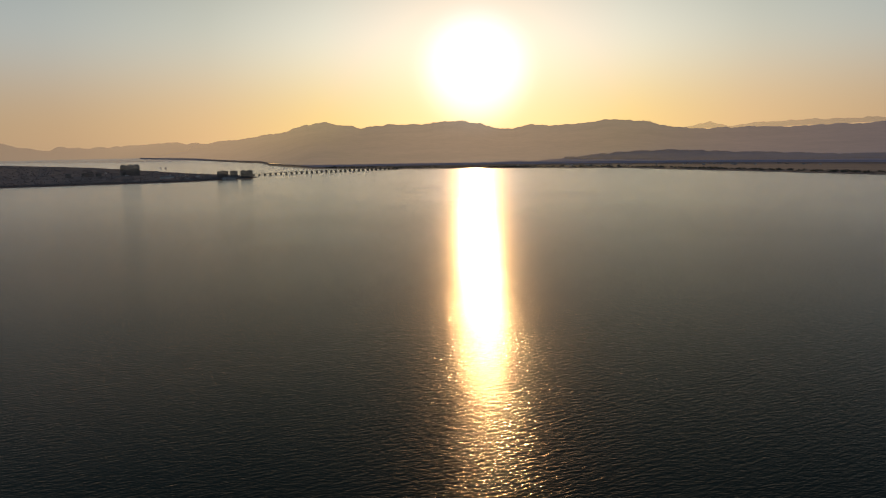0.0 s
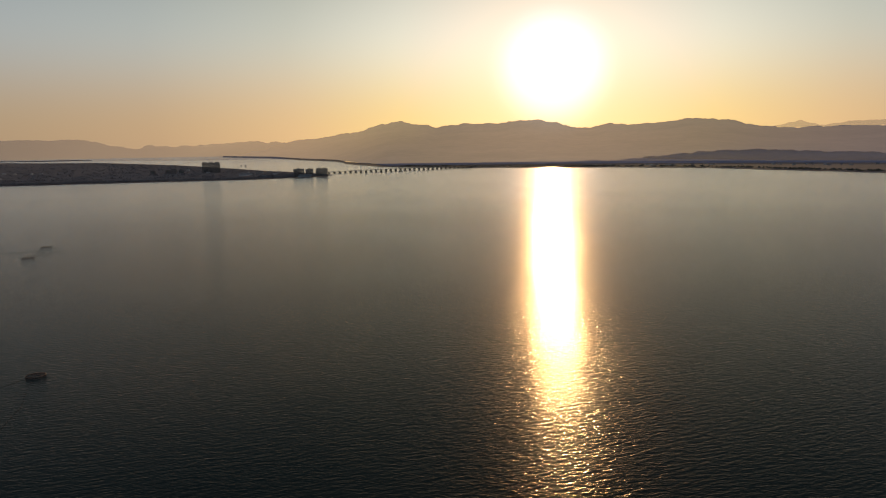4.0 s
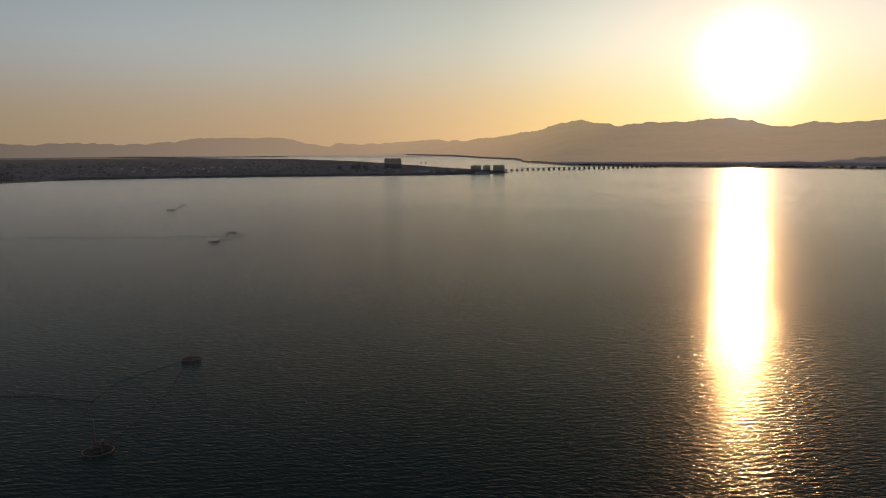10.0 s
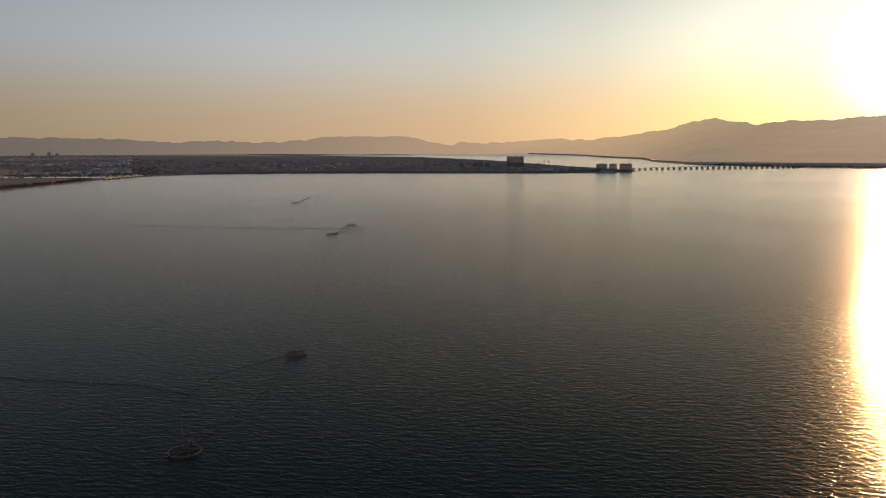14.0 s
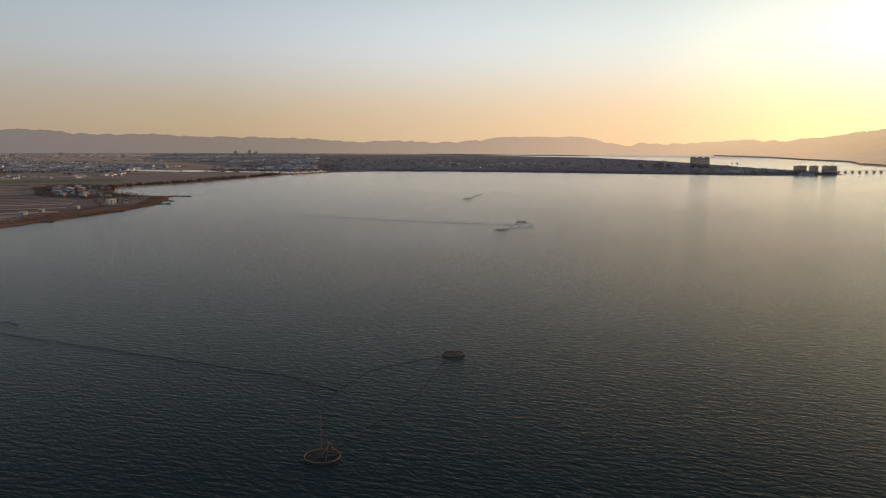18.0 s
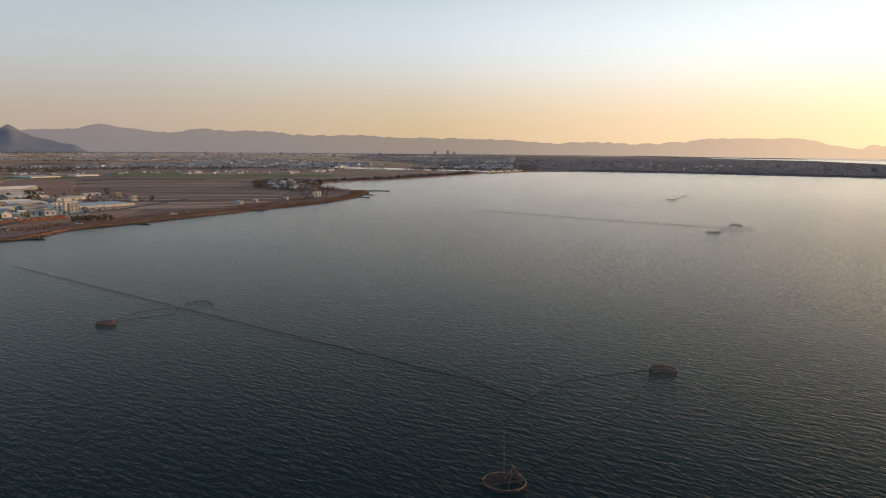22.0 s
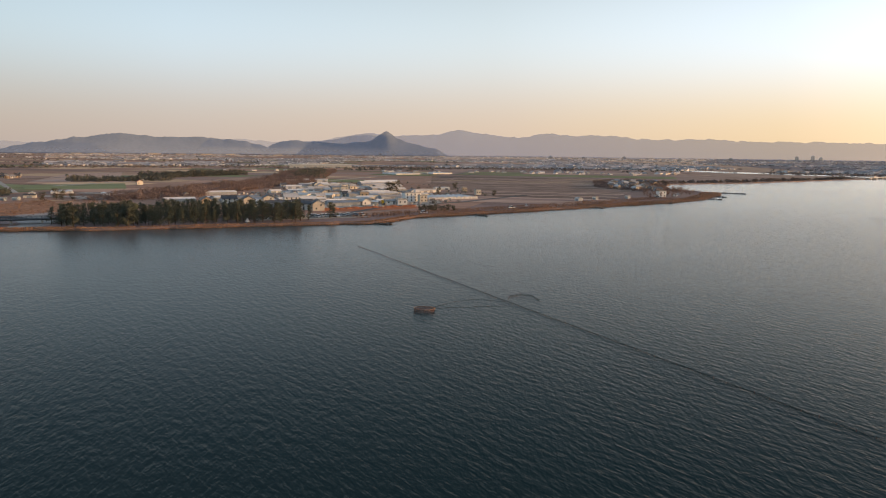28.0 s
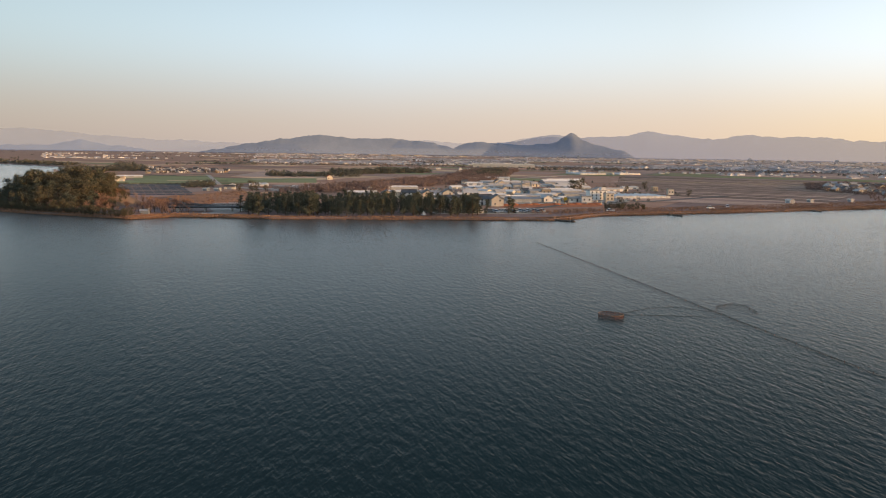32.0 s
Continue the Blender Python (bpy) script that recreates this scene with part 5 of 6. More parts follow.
shed(-587, 274, 4.4, 3, 2.1, 20, CREAM_WALL, CREAM_WALL, "small pale hut behind the reeds", 0.4, 1)
shed(-600, 303, 4.4, 3, 2.2, 20, CREAM_WALL, CREAM_WALL, "small pale hut behind the reeds", 0.4, 1)
block(-690, 192, 4, 4, 3.2, 100, TAN_WALL, "small tan water tank house in the field", 1, False)
tank = thing("tank", "yellow upright farm tank among workshops", "tank", pose(-535, 119, 0.88))
part("shell", Shape().tube((0, 0, 0), (0, 0, 2.8), 0.9, 0.9, 14), surface("yellow_paint", (0.5, 0.3, 0.03), (0.62, 0.38, 0.05), 2, 0.5), tank)
part("lid", Shape().tube((0, 0, 2.8), (0, 0, 3.1), 0.7, 0.2, 14), STEEL, tank)

rng = random.Random(33)
# the houses on the cape and the small village beyond the green fields
for x, y in scatter([(-700, 372), (-790, 398), (-870, 435), (-900, 400), (-760, 335), (-720, 345)], 9, rng, 36):
    house(x, y, rng.uniform(5.5, 8), rng.uniform(5, 6), rng.uniform(2.6, 3.4), rng.choice((15, 20, 105, 110)) + rng.uniform(-8, 8), rng.choice((GREY_WALL, CREAM_WALL, TAN_WALL, GREY_WALL)),
          rng.choice((DARK_ROOF, DARK_ROOF, GREY_ROOF, BLUE_ROOF)), "small tiled house among bare trees", None, 1)
for x, y in scatter([(-828, -316), (-925, -376), (-1000, -420), (-1012, -350), (-970, -285), (-895, -262), (-868, -290)], 8.0, rng, 76):
    house(x, y, rng.uniform(4.5, 6.5), rng.uniform(3.8, 4.8), rng.uniform(2.2, 2.9), rng.choice((20, 110)) + rng.uniform(-10, 10), rng.choice((WHITE_WALL, CREAM_WALL, TAN_WALL, WHITE_WALL)),
          rng.choice((DARK_ROOF, DARK_ROOF, GREY_ROOF)), "tiled village house beyond the green fields", None, 1)
for x, y in scatter([(-640, 20), (-640, 110), (-560, 70), (-700, 50), (-780, 20), (-790, 90), (-720, 110)], 9, rng, 30) + scatter([(-500, 46), (-512, 104), (-545, 132), (-650, 158), (-668, 70), (-570, 15), (-530, 5)], 7.5, rng, 50):
    if any((x - q[0]) ** 2 + (y - q[1]) ** 2 < (q[2] + 3) ** 2 for q in PLACED):
        continue
    kind = rng.random()
    if kind < 0.72:
        shed(x, y, rng.uniform(10, 24), rng.uniform(7, 13), rng.uniform(1.9, 2.6), rng.choice((110, 112, 114, 20)), rng.choice((GREY_WALL, CREAM_WALL, WHITE_WALL)),
             rng.choice((PALE_ROOF, PALE_ROOF, PALE_ROOF, GREY_ROOF, BLUE_ROOF)), "low workshop shed with sheet roof", None, 2)
    else:
        house(x, y, rng.uniform(5, 8), rng.uniform(5, 6.5), rng.uniform(2.4, 3.2), rng.choice((20, 112)), rng.choice((CREAM_WALL, WHITE_WALL)), rng.choice((DARK_ROOF, GREY_ROOF, GREY_ROOF)), "small house among workshops", None, 1)

# ---- the delta's towers, the barrage and the long bridge ----
# tower haze painted as a see-through share; TIPWALL's darker tone paints backlit shade
TOWERWALL = surface("hazy_tower_wall", (0.36, 0.345, 0.335), (0.5, 0.48, 0.46), 10, 0.8, haze=0.55, thin=0.35)
TIPWALL = surface("shaded_concrete_wall", (0.27, 0.25, 0.243), (0.37, 0.345, 0.335), 10, 0.85, haze=0.52, thin=0.42)
TOWERDARK = surface("tower_window_bands", (0.16, 0.16, 0.17), (0.24, 0.24, 0.25), 10, 0.6, haze=0.55, thin=0.35)


def tower(x, y, L, D, H, turn, label, storeys, tops, walls=TOWERWALL):
    t = thing("apartment_tower", label, "tower block", pose(x, y, 0.88, 0, 0, turn), "towers on the delta")
    part("wall", Shape().box(-L / 2, L / 2, -D / 2, D / 2, 0, H), walls, t)
    for s in range(storeys):
        z = (s + 0.35) * H / storeys
        b = part("balcony", Shape().box(-L / 2 + 0.8, L / 2 - 0.8, -D / 2 - 1.0, -D / 2, z, z + 0.2).box(-L / 2 + 0.8, L / 2 - 0.8, -D / 2 - 1.0, -D / 2 - 0.85, z + 0.2, z + 1.0), walls, t)
        part("window_band", Shape().box(-L / 2 + 1.0, L / 2 - 1.0, -D / 2 - 0.05, -D / 2 + 0.0, z + 0.25, z + 1.7), TOWERDARK, b)
    for k in range(tops):
        q = (k + 0.5) / tops * L - L / 2
        part("roof_house", Shape().box(q - L * 0.12, q + L * 0.12, -D / 4, D / 4, H, H + H * 0.14), walls, t)
    part("parapet", Shape().box(-L / 2 - 0.2, L / 2 + 0.2, -D / 2 - 0.2, -D / 2, H, H + 0.8), walls, t)
    return t


tower(-733, 1728, 42, 18, 23, 25, "broad grey hotel tower above the delta's trees", 9, 3, TIPWALL)
tower(-452, 1515, 22, 14, 14, 18, "apartment block on the delta's tip", 6, 1, TIPWALL)
tower(-431, 1522, 15, 14, 14, 18, "narrow apartment block on the delta's tip", 6, 1, TIPWALL)
tower(-407, 1530, 24, 14, 14, 18, "wide apartment block on the delta's tip", 6, 2, TIPWALL)
for x, y, h in ((-790, 1690, 9), (-806, 1684, 11), (-822, 1690, 8), (-840, 1650, 8)):
    tower(x, y, 12, 10, h, 25, "low grey building beside the hotel", 3, 1, TIPWALL)
BARRAGE = surface("pale_weathered_concrete", (0.6, 0.56, 0.52), (0.75, 0.71, 0.66), 8, 0.9, haze=0.4, thin=0.15)
bar = thing("barrage", "low concrete barrage with gate houses across the river mouth", "barrage", pose(-1088, 888, 0, 0, 0, 115))
part("deck", Shape().box(-66, 66, -4, 4, 1.6, 2.2), BARRAGE, bar)
for k in range(9):
    part("pier", Shape().box(-61 + k * 15, -58 + k * 15, -4.5, 4.5, -1, 1.6), BARRAGE, bar)
for k in range(4):
    part("gate_house", Shape().box(-50 + k * 30, -43 + k * 30, -3, 3, 2.2, 4.4), BARRAGE, bar)
part("parapet", Shape().box(-66, 66, -4.2, -3.8, 2.2, 2.7), BARRAGE, bar)
# the bridge's haze is put into its concrete as a see-through share
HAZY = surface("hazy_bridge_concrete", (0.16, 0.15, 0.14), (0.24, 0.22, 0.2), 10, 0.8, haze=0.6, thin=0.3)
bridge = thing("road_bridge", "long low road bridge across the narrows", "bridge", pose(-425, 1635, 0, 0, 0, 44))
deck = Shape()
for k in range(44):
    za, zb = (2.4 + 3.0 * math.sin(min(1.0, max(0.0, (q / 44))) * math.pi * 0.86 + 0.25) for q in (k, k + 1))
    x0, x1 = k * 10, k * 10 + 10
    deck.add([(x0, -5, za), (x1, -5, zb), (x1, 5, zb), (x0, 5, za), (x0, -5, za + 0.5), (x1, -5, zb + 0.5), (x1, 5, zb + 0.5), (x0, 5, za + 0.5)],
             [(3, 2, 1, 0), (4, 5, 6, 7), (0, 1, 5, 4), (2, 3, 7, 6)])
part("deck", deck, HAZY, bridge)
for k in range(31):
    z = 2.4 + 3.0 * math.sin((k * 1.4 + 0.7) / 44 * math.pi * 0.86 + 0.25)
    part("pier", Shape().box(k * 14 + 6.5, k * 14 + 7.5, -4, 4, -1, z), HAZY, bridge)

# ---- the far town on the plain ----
# haze over the far houses is painted: part see-through, more so farther off
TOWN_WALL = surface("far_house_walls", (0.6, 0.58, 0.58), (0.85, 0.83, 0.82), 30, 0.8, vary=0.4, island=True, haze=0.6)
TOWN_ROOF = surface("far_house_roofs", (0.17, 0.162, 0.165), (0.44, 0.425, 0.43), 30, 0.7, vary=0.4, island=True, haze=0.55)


def town(name, label, n, near, far, lo, hi, seed, eye=(-60, 100), keep=0.0, big=0.06):
    r = random.Random(seed)
    walls, roofs = Shape(), Shape()
    for _ in range(n):
        q, t = 1 / r.uniform(1 / far, 1 / near), radians(r.uniform(lo, hi))
        x, y = eye[0] + q * math.sin(t), eye[1] + q * math.cos(t)
        if noise.noise((x * 0.0022, y * 0.0022, seed)) + 0.35 * noise.noise((x * 0.009, y * 0.009, seed)) < keep:
            continue
        a = radians(r.choice((18, 108)) + r.uniform(-15, 15))
        L, D, H = r.uniform(4.5, 8), r.uniform(4, 6), r.uniform(2.0, 3.2)
        if r.random() < big:
            L, D, H = r.uniform(14, 28), r.uniform(8, 12), r.uniform(2.6, 3.8)
        c, s = math.cos(a), math.sin(a)
        p = lambda u, v, z: (x + u * c - v * s, y + u * s + v * c, z)
        u, v, k = L / 2, D / 2, D * 0.25
        walls.add([p(-u, -v, 0.5), p(u, -v, 0.5), p(u, v, 0.5), p(-u, v, 0.5), p(-u, -v, H), p(u, -v, H), p(u, v, H), p(-u, v, H), p(-u, 0, H + k), p(u, 0, H + k)],
                  [(0, 1, 5, 4), (2, 3, 7, 6), (1, 2, 6, 9, 5), (3, 0, 4, 8, 7)])
        o = 0.6
        roofs.add([p(-u - o, -v - o, H - 0.1), p(u + o, -v - o, H - 0.1), p(u + o, 0, H + k + 0.25), p(-u - o, 0, H + k + 0.25), p(u + o, v + o, H - 0.1), p(-u - o, v + o, H - 0.1)],
                  [(0, 1, 2, 3), (3, 2, 4, 5)])
    me = Shape()
    me.add(walls.v, walls.f)
    me.add(roofs.v, roofs.f)
    mesh = me.mesh(name)
    mesh.materials.append(TOWN_WALL)
    mesh.materials.append(TOWN_ROOF)
    mesh.polygons.foreach_set("material_index", [0] * len(walls.f) + [1] * len(roofs.f))
    return tagged(part(name, mesh, TOWN_WALL), label, "houses", kind="stuff")


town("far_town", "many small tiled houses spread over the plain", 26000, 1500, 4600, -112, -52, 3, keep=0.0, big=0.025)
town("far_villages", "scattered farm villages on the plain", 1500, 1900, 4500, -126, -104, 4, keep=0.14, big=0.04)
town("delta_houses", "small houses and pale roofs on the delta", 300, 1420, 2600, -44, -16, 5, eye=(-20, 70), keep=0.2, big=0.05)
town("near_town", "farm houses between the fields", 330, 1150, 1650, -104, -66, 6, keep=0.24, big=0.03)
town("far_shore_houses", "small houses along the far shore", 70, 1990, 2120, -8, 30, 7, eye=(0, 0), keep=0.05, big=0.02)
for turn, q, L, H in ((-58.2, 3900, 22, 52), (-57.2, 3950, 20, 60), (-56.7, 3920, 18, 44), (-62.5, 3300, 26, 34), (-66, 3000, 30, 28), (-88.6, 3900, 60, 30), (-87.6, 3850, 40, 34), (-75.5, 3700, 30, 32), (-73, 3500, 26, 28), (-70, 3800, 24, 30)):
    tower(-60 + q * math.sin(radians(turn)), 100 + q * math.cos(radians(turn)), L, 16, H * 0.4, -turn + 90, "tall pale block in the far town", 6, 1)
WORKS = surface("far_white_works", (0.3, 0.285, 0.265), (0.44, 0.42, 0.39), 40, 0.7, haze=0.5)
for turn, q, L, H in ((-100, 3900, 60, 14), (-101.6, 3950, 90, 16), (-103.4, 3980, 70, 14), (-105.2, 3960, 80, 18), (-109, 3900, 70, 14), (-110.2, 3920, 50, 18), (-96.5, 3800, 70, 13), (-84, 3700, 60, 16), (-86, 3750, 50, 20), (-79, 3600, 60, 14), (-69, 3400, 70, 14), (-65, 3300, 60, 12)):
    H = H * 0.22
    f = thing("factory", "long white factory hall at the foot of hills", "factory", pose(-60 + q * math.sin(radians(turn)), 100 + q * math.cos(radians(turn)), 0.88, 0, 0, 150), "factories at the foot of the hills")
    part("wall", Shape().box(-L / 2, L / 2, -12, 12, 0, H), WORKS, f)
    part("roof", Shape().box(-L / 2 - 0.6, L / 2 + 0.6, -12.6, 12.6, H, H + 0.8), TOWERWALL, f)
    part("loading_dock", Shape().box(-L / 4, L / 4, 12, 15, 0, H * 0.35), TOWERWALL, f)

# small trees and hedges between the buildings
r = random.Random(71)
spots = [p for p in scatter([(-495, 60), (-520, 130), (-560, 170), (-640, 205), (-760, 190), (-850, 140), (-860, 20), (-700, 0), (-560, -10), (-510, 20)], 6.0, r, 520)
         if all((p[0] - q[0]) ** 2 + (p[1] - q[1]) ** 2 > (q[2] + 1.5) ** 2 for q in PLACED)]
grove("garden_trees", "small dark garden trees and hedges between buildings", spots[::2], FARWOOD, 2.6, 1.7, 14, 41, 0.4)
grove("garden_scrub", "brown dead weeds and hedges between buildings", spots[1::2], RUSTSCRUB, 1.2, 2.0, 14, 42, 0.35)
clutter = Shape()
for x, y in scatter([(-495, 80), (-512, 130), (-560, 165), (-640, 180), (-700, 120), (-650, 20), (-560, -10), (-520, 30)], 4.0, r, 420):
    if any((x - q[0]) ** 2 + (y - q[1]) ** 2 < (q[2] + 1) ** 2 for q in PLACED):
        continue
    a, u, v, h = r.uniform(0, math.pi), r.uniform(0.4, 1.6), r.uniform(0.3, 0.9), r.uniform(0.5, 1.5)
    ca, sa = math.cos(a), math.sin(a)
    ring = [(x + p * u * ca - q * v * sa, y + p * u * sa + q * v * ca) for p, q in ((-1, -1), (1, -1), (1, 1), (-1, 1))]
    clutter.add([(px, py, 0.9) for px, py in ring] + [(x + (px - x) * 0.92, y + (py - y) * 0.92, 0.95 + h) for px, py in ring], [(0, 1, 5, 4), (1, 2, 6, 5), (2, 3, 7, 6), (3, 0, 4, 7), (4, 5, 6, 7)])
tagged(part("yard_clutter", clutter, surface("mixed_yard_clutter", (0.12, 0.11, 0.1), (0.5, 0.48, 0.45), 9, 0.8, vary=0.6, island=True)), "stacked crates, machines and pallets in the yards", "clutter", kind="stuff")

# ---- fields, lanes and small things on the land ----
# fields take the same painted haze, more see-through with distance
PLOUGHED = surface("ploughed_brown_soil", (0.30, 0.205, 0.16), (0.45, 0.315, 0.25), 25, 0.95, fine=10, vary=0.3, stretch=(1.2, 0.25, 1), haze=0.3, spec=0.02)
# dark strips; on the northern plots the tone also paints backlit shade
DARKSOIL = surface("dark_backlit_paddy", (0.21, 0.145, 0.118), (0.31, 0.22, 0.183), 25, 0.9, fine=10, vary=0.25, stretch=(1.2, 0.25, 1), haze=0.3, spec=0.02)
STUBBLE = surface("tan_rice_stubble", (0.43, 0.29, 0.185), (0.57, 0.41, 0.27), 25, 0.95, fine=10, vary=0.2, stretch=(1.2, 0.25, 1), haze=0.3, spec=0.02)
CROP = surface("green_winter_crop", (0.15, 0.165, 0.085), (0.23, 0.235, 0.13), 25, 0.9, fine=10, vary=0.2, stretch=(1.2, 0.25, 1), haze=0.3, spec=0.02)
# red-brown soil, lightened to paint the sun's side light on the southern plain
BROWNSOIL = surface("sidelit_red_brown_soil", (0.30, 0.186, 0.138), (0.45, 0.29, 0.215), 25, 0.95, fine=10, vary=0.2, stretch=(1.2, 0.25, 1), haze=0.3, spec=0.02)
REDSOIL = surface("red_soil_heap", (0.26, 0.09, 0.045), (0.38, 0.15, 0.075), 5, 0.95, relief=0.1)
GRAVEL = surface("pale_gravel", (0.26, 0.24, 0.21), (0.38, 0.35, 0.31), 6, 0.95)
SAND = surface("wet_beach_sand", (0.075, 0.052, 0.04), (0.14, 0.098, 0.074), 5, 0.9, relief=0.05)
ASPHALT = surface("worn_asphalt", (0.075, 0.072, 0.072), (0.12, 0.115, 0.113), 5, 0.9)


def patch(name, material, corners, parent=None, z=0.95, label=""):
    """A piece of ground with a raised edge."""
    s = Shape()
    n = len(corners)
    s.v = [(x, y, z) for x, y in corners] + [(x, y, z - 0.12) for x, y in corners]
    s.f = [tuple(range(n))] + [(k, n + k, n + (k + 1) % n, (k + 1) % n) for k in range(n)]
    ob = part(name, s, material, parent, label)
    return ob


def plot(cx, cy, L, W, turn):
    c, s = math.cos(radians(turn)), math.sin(radians(turn))
    return [(cx + u * L / 2 * c - v * W / 2 * s, cy + u * L / 2 * s + v * W / 2 * c) for u, v in ((-1, -1), (1, -1), (1, 1), (-1, 1))]


rng = random.Random(44)
big_field = thing("field", "broad ploughed field in long brown strips", "field", kind="structure")
s0 = -45.0
while s0 < 430:
    w = rng.uniform(9, 22)
    cx, cy = -594 - 0.94 * (s0 + w / 2), 222 + 0.34 * (s0 + w / 2)
    lo, hi = -72 - 0.25 * max(0.0, s0), min(62 + 0.12 * s0, 62 + 0.5 * s0)
    lo += rng.uniform(-26, 26)
    m = (lo + hi) / 2
    patch("field_strip", rng.choice((PLOUGHED, PLOUGHED, DARKSOIL, STUBBLE if s0 > 240 else PLOUGHED)), plot(cx + 0.34 * m, cy + 0.94 * m, hi - lo, w - 1.6, 70), big_field, 0.96 + 0.004 * (int(s0) % 5))
    s0 += w
bank = Shape()
for k in range(22):
    d = 18 + k * 19
    cx, cy = -594 - 0.94 * d, 222 + 0.34 * d
    lo, hi = -72 - 0.25 * d, 62 + 0.12 * d
    a, b = Vector((cx + 0.34 * lo, cy + 0.94 * lo, 0.9)), Vector((cx + 0.34 * hi, cy + 0.94 * hi, 0.9))
    e = Vector((0.94, -0.34, 0)) * 0.7
    up = Vector((0, 0, 0.25))
    bank.add([a - e, b - e, b - e * 0.5 + up, a - e * 0.5 + up, a + e * 0.5 + up, b + e * 0.5 + up, b + e, a + e], [(3, 2, 1, 0), (4, 5, 2, 3), (7, 6, 5, 4)])
part("grass_bank", bank, surface("dark_grass_bank", (0.055, 0.048, 0.036), (0.1, 0.085, 0.062), 4, 0.95), big_field, "dark grassy banks between the strips")
mosaic = thing("field_mosaic", "patchwork of brown, tan and green fields on the plain", "field", kind="structure")
r = random.Random(5)
for i in range(-16, 20):
    for j in range(0, 26):
        u, v = i * 95 + r.uniform(-8, 8), 560 + j * 78 + r.uniform(-8, 8)
        x, y = 40 - 0.94 * v + 0.34 * u, 60 + 0.34 * v + 0.94 * u
        q = math.hypot(x + 70, y - 105)
        if x > -600 or (x > -830 and -30 < y < 210) or (x > -1060 and 170 < y < 480) or (y > 330 and x > -1120) or (y < -330 and x > -1200) or y < -620 or y > 760 or q > 2600:
            continue
        kind = r.random()
        if kind < 0.2:
            continue
        # darker soils to the north, lighter to the south: backlight and side light painted
        patch("plot", (PLOUGHED if kind < 0.5 else DARKSOIL if kind < 0.86 else CROP) if y > 130 else (BROWNSOIL if kind < 0.44 else DARKSOIL if kind < 0.64 else STUBBLE if kind < 0.82 else CROP), plot(x, y, r.uniform(82, 92), r.uniform(58, 74), 70 + r.uniform(-1, 1)), mosaic, 0.95 + 0.004 * ((i + j) % 6))
# lighter sheet over the southern plain, painting its side-lit brightness
tagged(patch("south_plain", BROWNSOIL, [(-446, -60), (-455, -20), (-450, 30), (-446, 92), (-500, 165), (-600, 205), (-860, 195), (-1300, 215), (-2400, 280), (-4300, 500), (-4500, -900), (-3600, -2600), (-1800, -4250), (-1130, -1850), (-1200, -1000),
      (-1210, -740), (-1095, -545), (-860, -410), (-660, -275), (-520, -190), (-485, -110)], None, 0.935), "red-brown southern farmland, side light put into its colour", "field", kind="structure")
r = random.Random(8)
for k in range(46):
    far, side = r.uniform(560, 1900), r.uniform(-900, 520)
    x, y = 40 - 0.94 * far + 0.34 * side, 60 + 0.34 * far + 0.94 * side
    if x > -640 or (x > -860 and -40 < y < 215) or (x > -1060 and 170 < y < 480) or (y > 330 and x > -1120) or (y < -330 and x > -1200):
        continue
    along = r.random() < 0.6
    patch("lane", r.choice((ASPHALT, ASPHALT, GRAVEL, DARKSOIL)), plot(x, y, r.uniform(120, 320), r.uniform(3.0, 6.5), (160 if along else 70) + r.uniform(-1, 1)), mosaic, 1.075 + 0.004 * (k % 8), "straight farm lane")
left_green = thing("meadow", "bright green winter crop beside a tan stubble strip", "field", kind="structure")
patch("plot", CROP, plot(-735, -224, 90, 70, 70), left_green, 1.02)
patch("plot", STUBBLE, plot(-672, -196, 60, 10, 70), left_green, 1.04)
for x, y, L, W, mat in ((-600, -98, 46, 12, GRAVEL), (-578, -66, 34, 8, GRAVEL), (-520, -62, 36, 7, STUBBLE), (-560, -90, 30, 6, STUBBLE), (-640, -90, 30, 10, GRAVEL), (-500, -78, 26, 8, GRAVEL), (-470, -58, 18, 6, GRAVEL),
                         (-900, 30, 70, 14, STUBBLE), (-1000, 80, 80, 16, STUBBLE), (-1180, -150, 120, 24, STUBBLE), (-1020, -210, 90, 18, STUBBLE), (-1350, -260, 160, 30, STUBBLE), (-1250, 90, 120, 20, CROP), (-1300, -722, 170, 34, STUBBLE), (-1560, -800, 220, 44, STUBBLE), (-1750, -620, 240, 50, STUBBLE), (-1450, -520, 160, 40, CROP), (-2100, -760, 300, 70, STUBBLE)):
    patch("plot", mat, plot(x, y, L, W, 70), left_green, 1.06)
patch("plot", CROP, plot(-655, -232, 50, 40, 70), left_green, 1.02)
patch("plot", STUBBLE, plot(-612, -180, 60, 8, 70), left_green, 1.05)
patch("plot", CROP, plot(-1080, 420, 240, 90, 70), left_green, 1.03)
patch("plot", STUBBLE, plot(-963, 369, 70, 16, 70), left_green, 1.05)
patch("plot", STUBBLE, plot(-900, 330, 50, 9, 70), left_green, 1.05)
patch("plot", CROP, [(-626, -181), (-658, -158), (-812, -241), (-750, -286), (-668, -236)], left_green, 1.064)
patch("plot", CROP, [(-704, -89), (-798, -119), (-756, -194), (-684, -160)], left_green, 1.066)
patch("plot", PLOUGHED, [(-823, -133), (-1110, -219), (-1069, -271), (-800, -210)], left_green, 1.066)
patch("plot", STUBBLE, plot(-695, -203, 32, 7, 119), left_green, 1.07)
patch("plot", STUBBLE, plot(-1180, -510, 220, 60, 157), left_green, 1.066)
patch("lane", GRAVEL, plot(-735, -198, 211, 4, 28), left_green, 1.12, "straight pale farm lane")
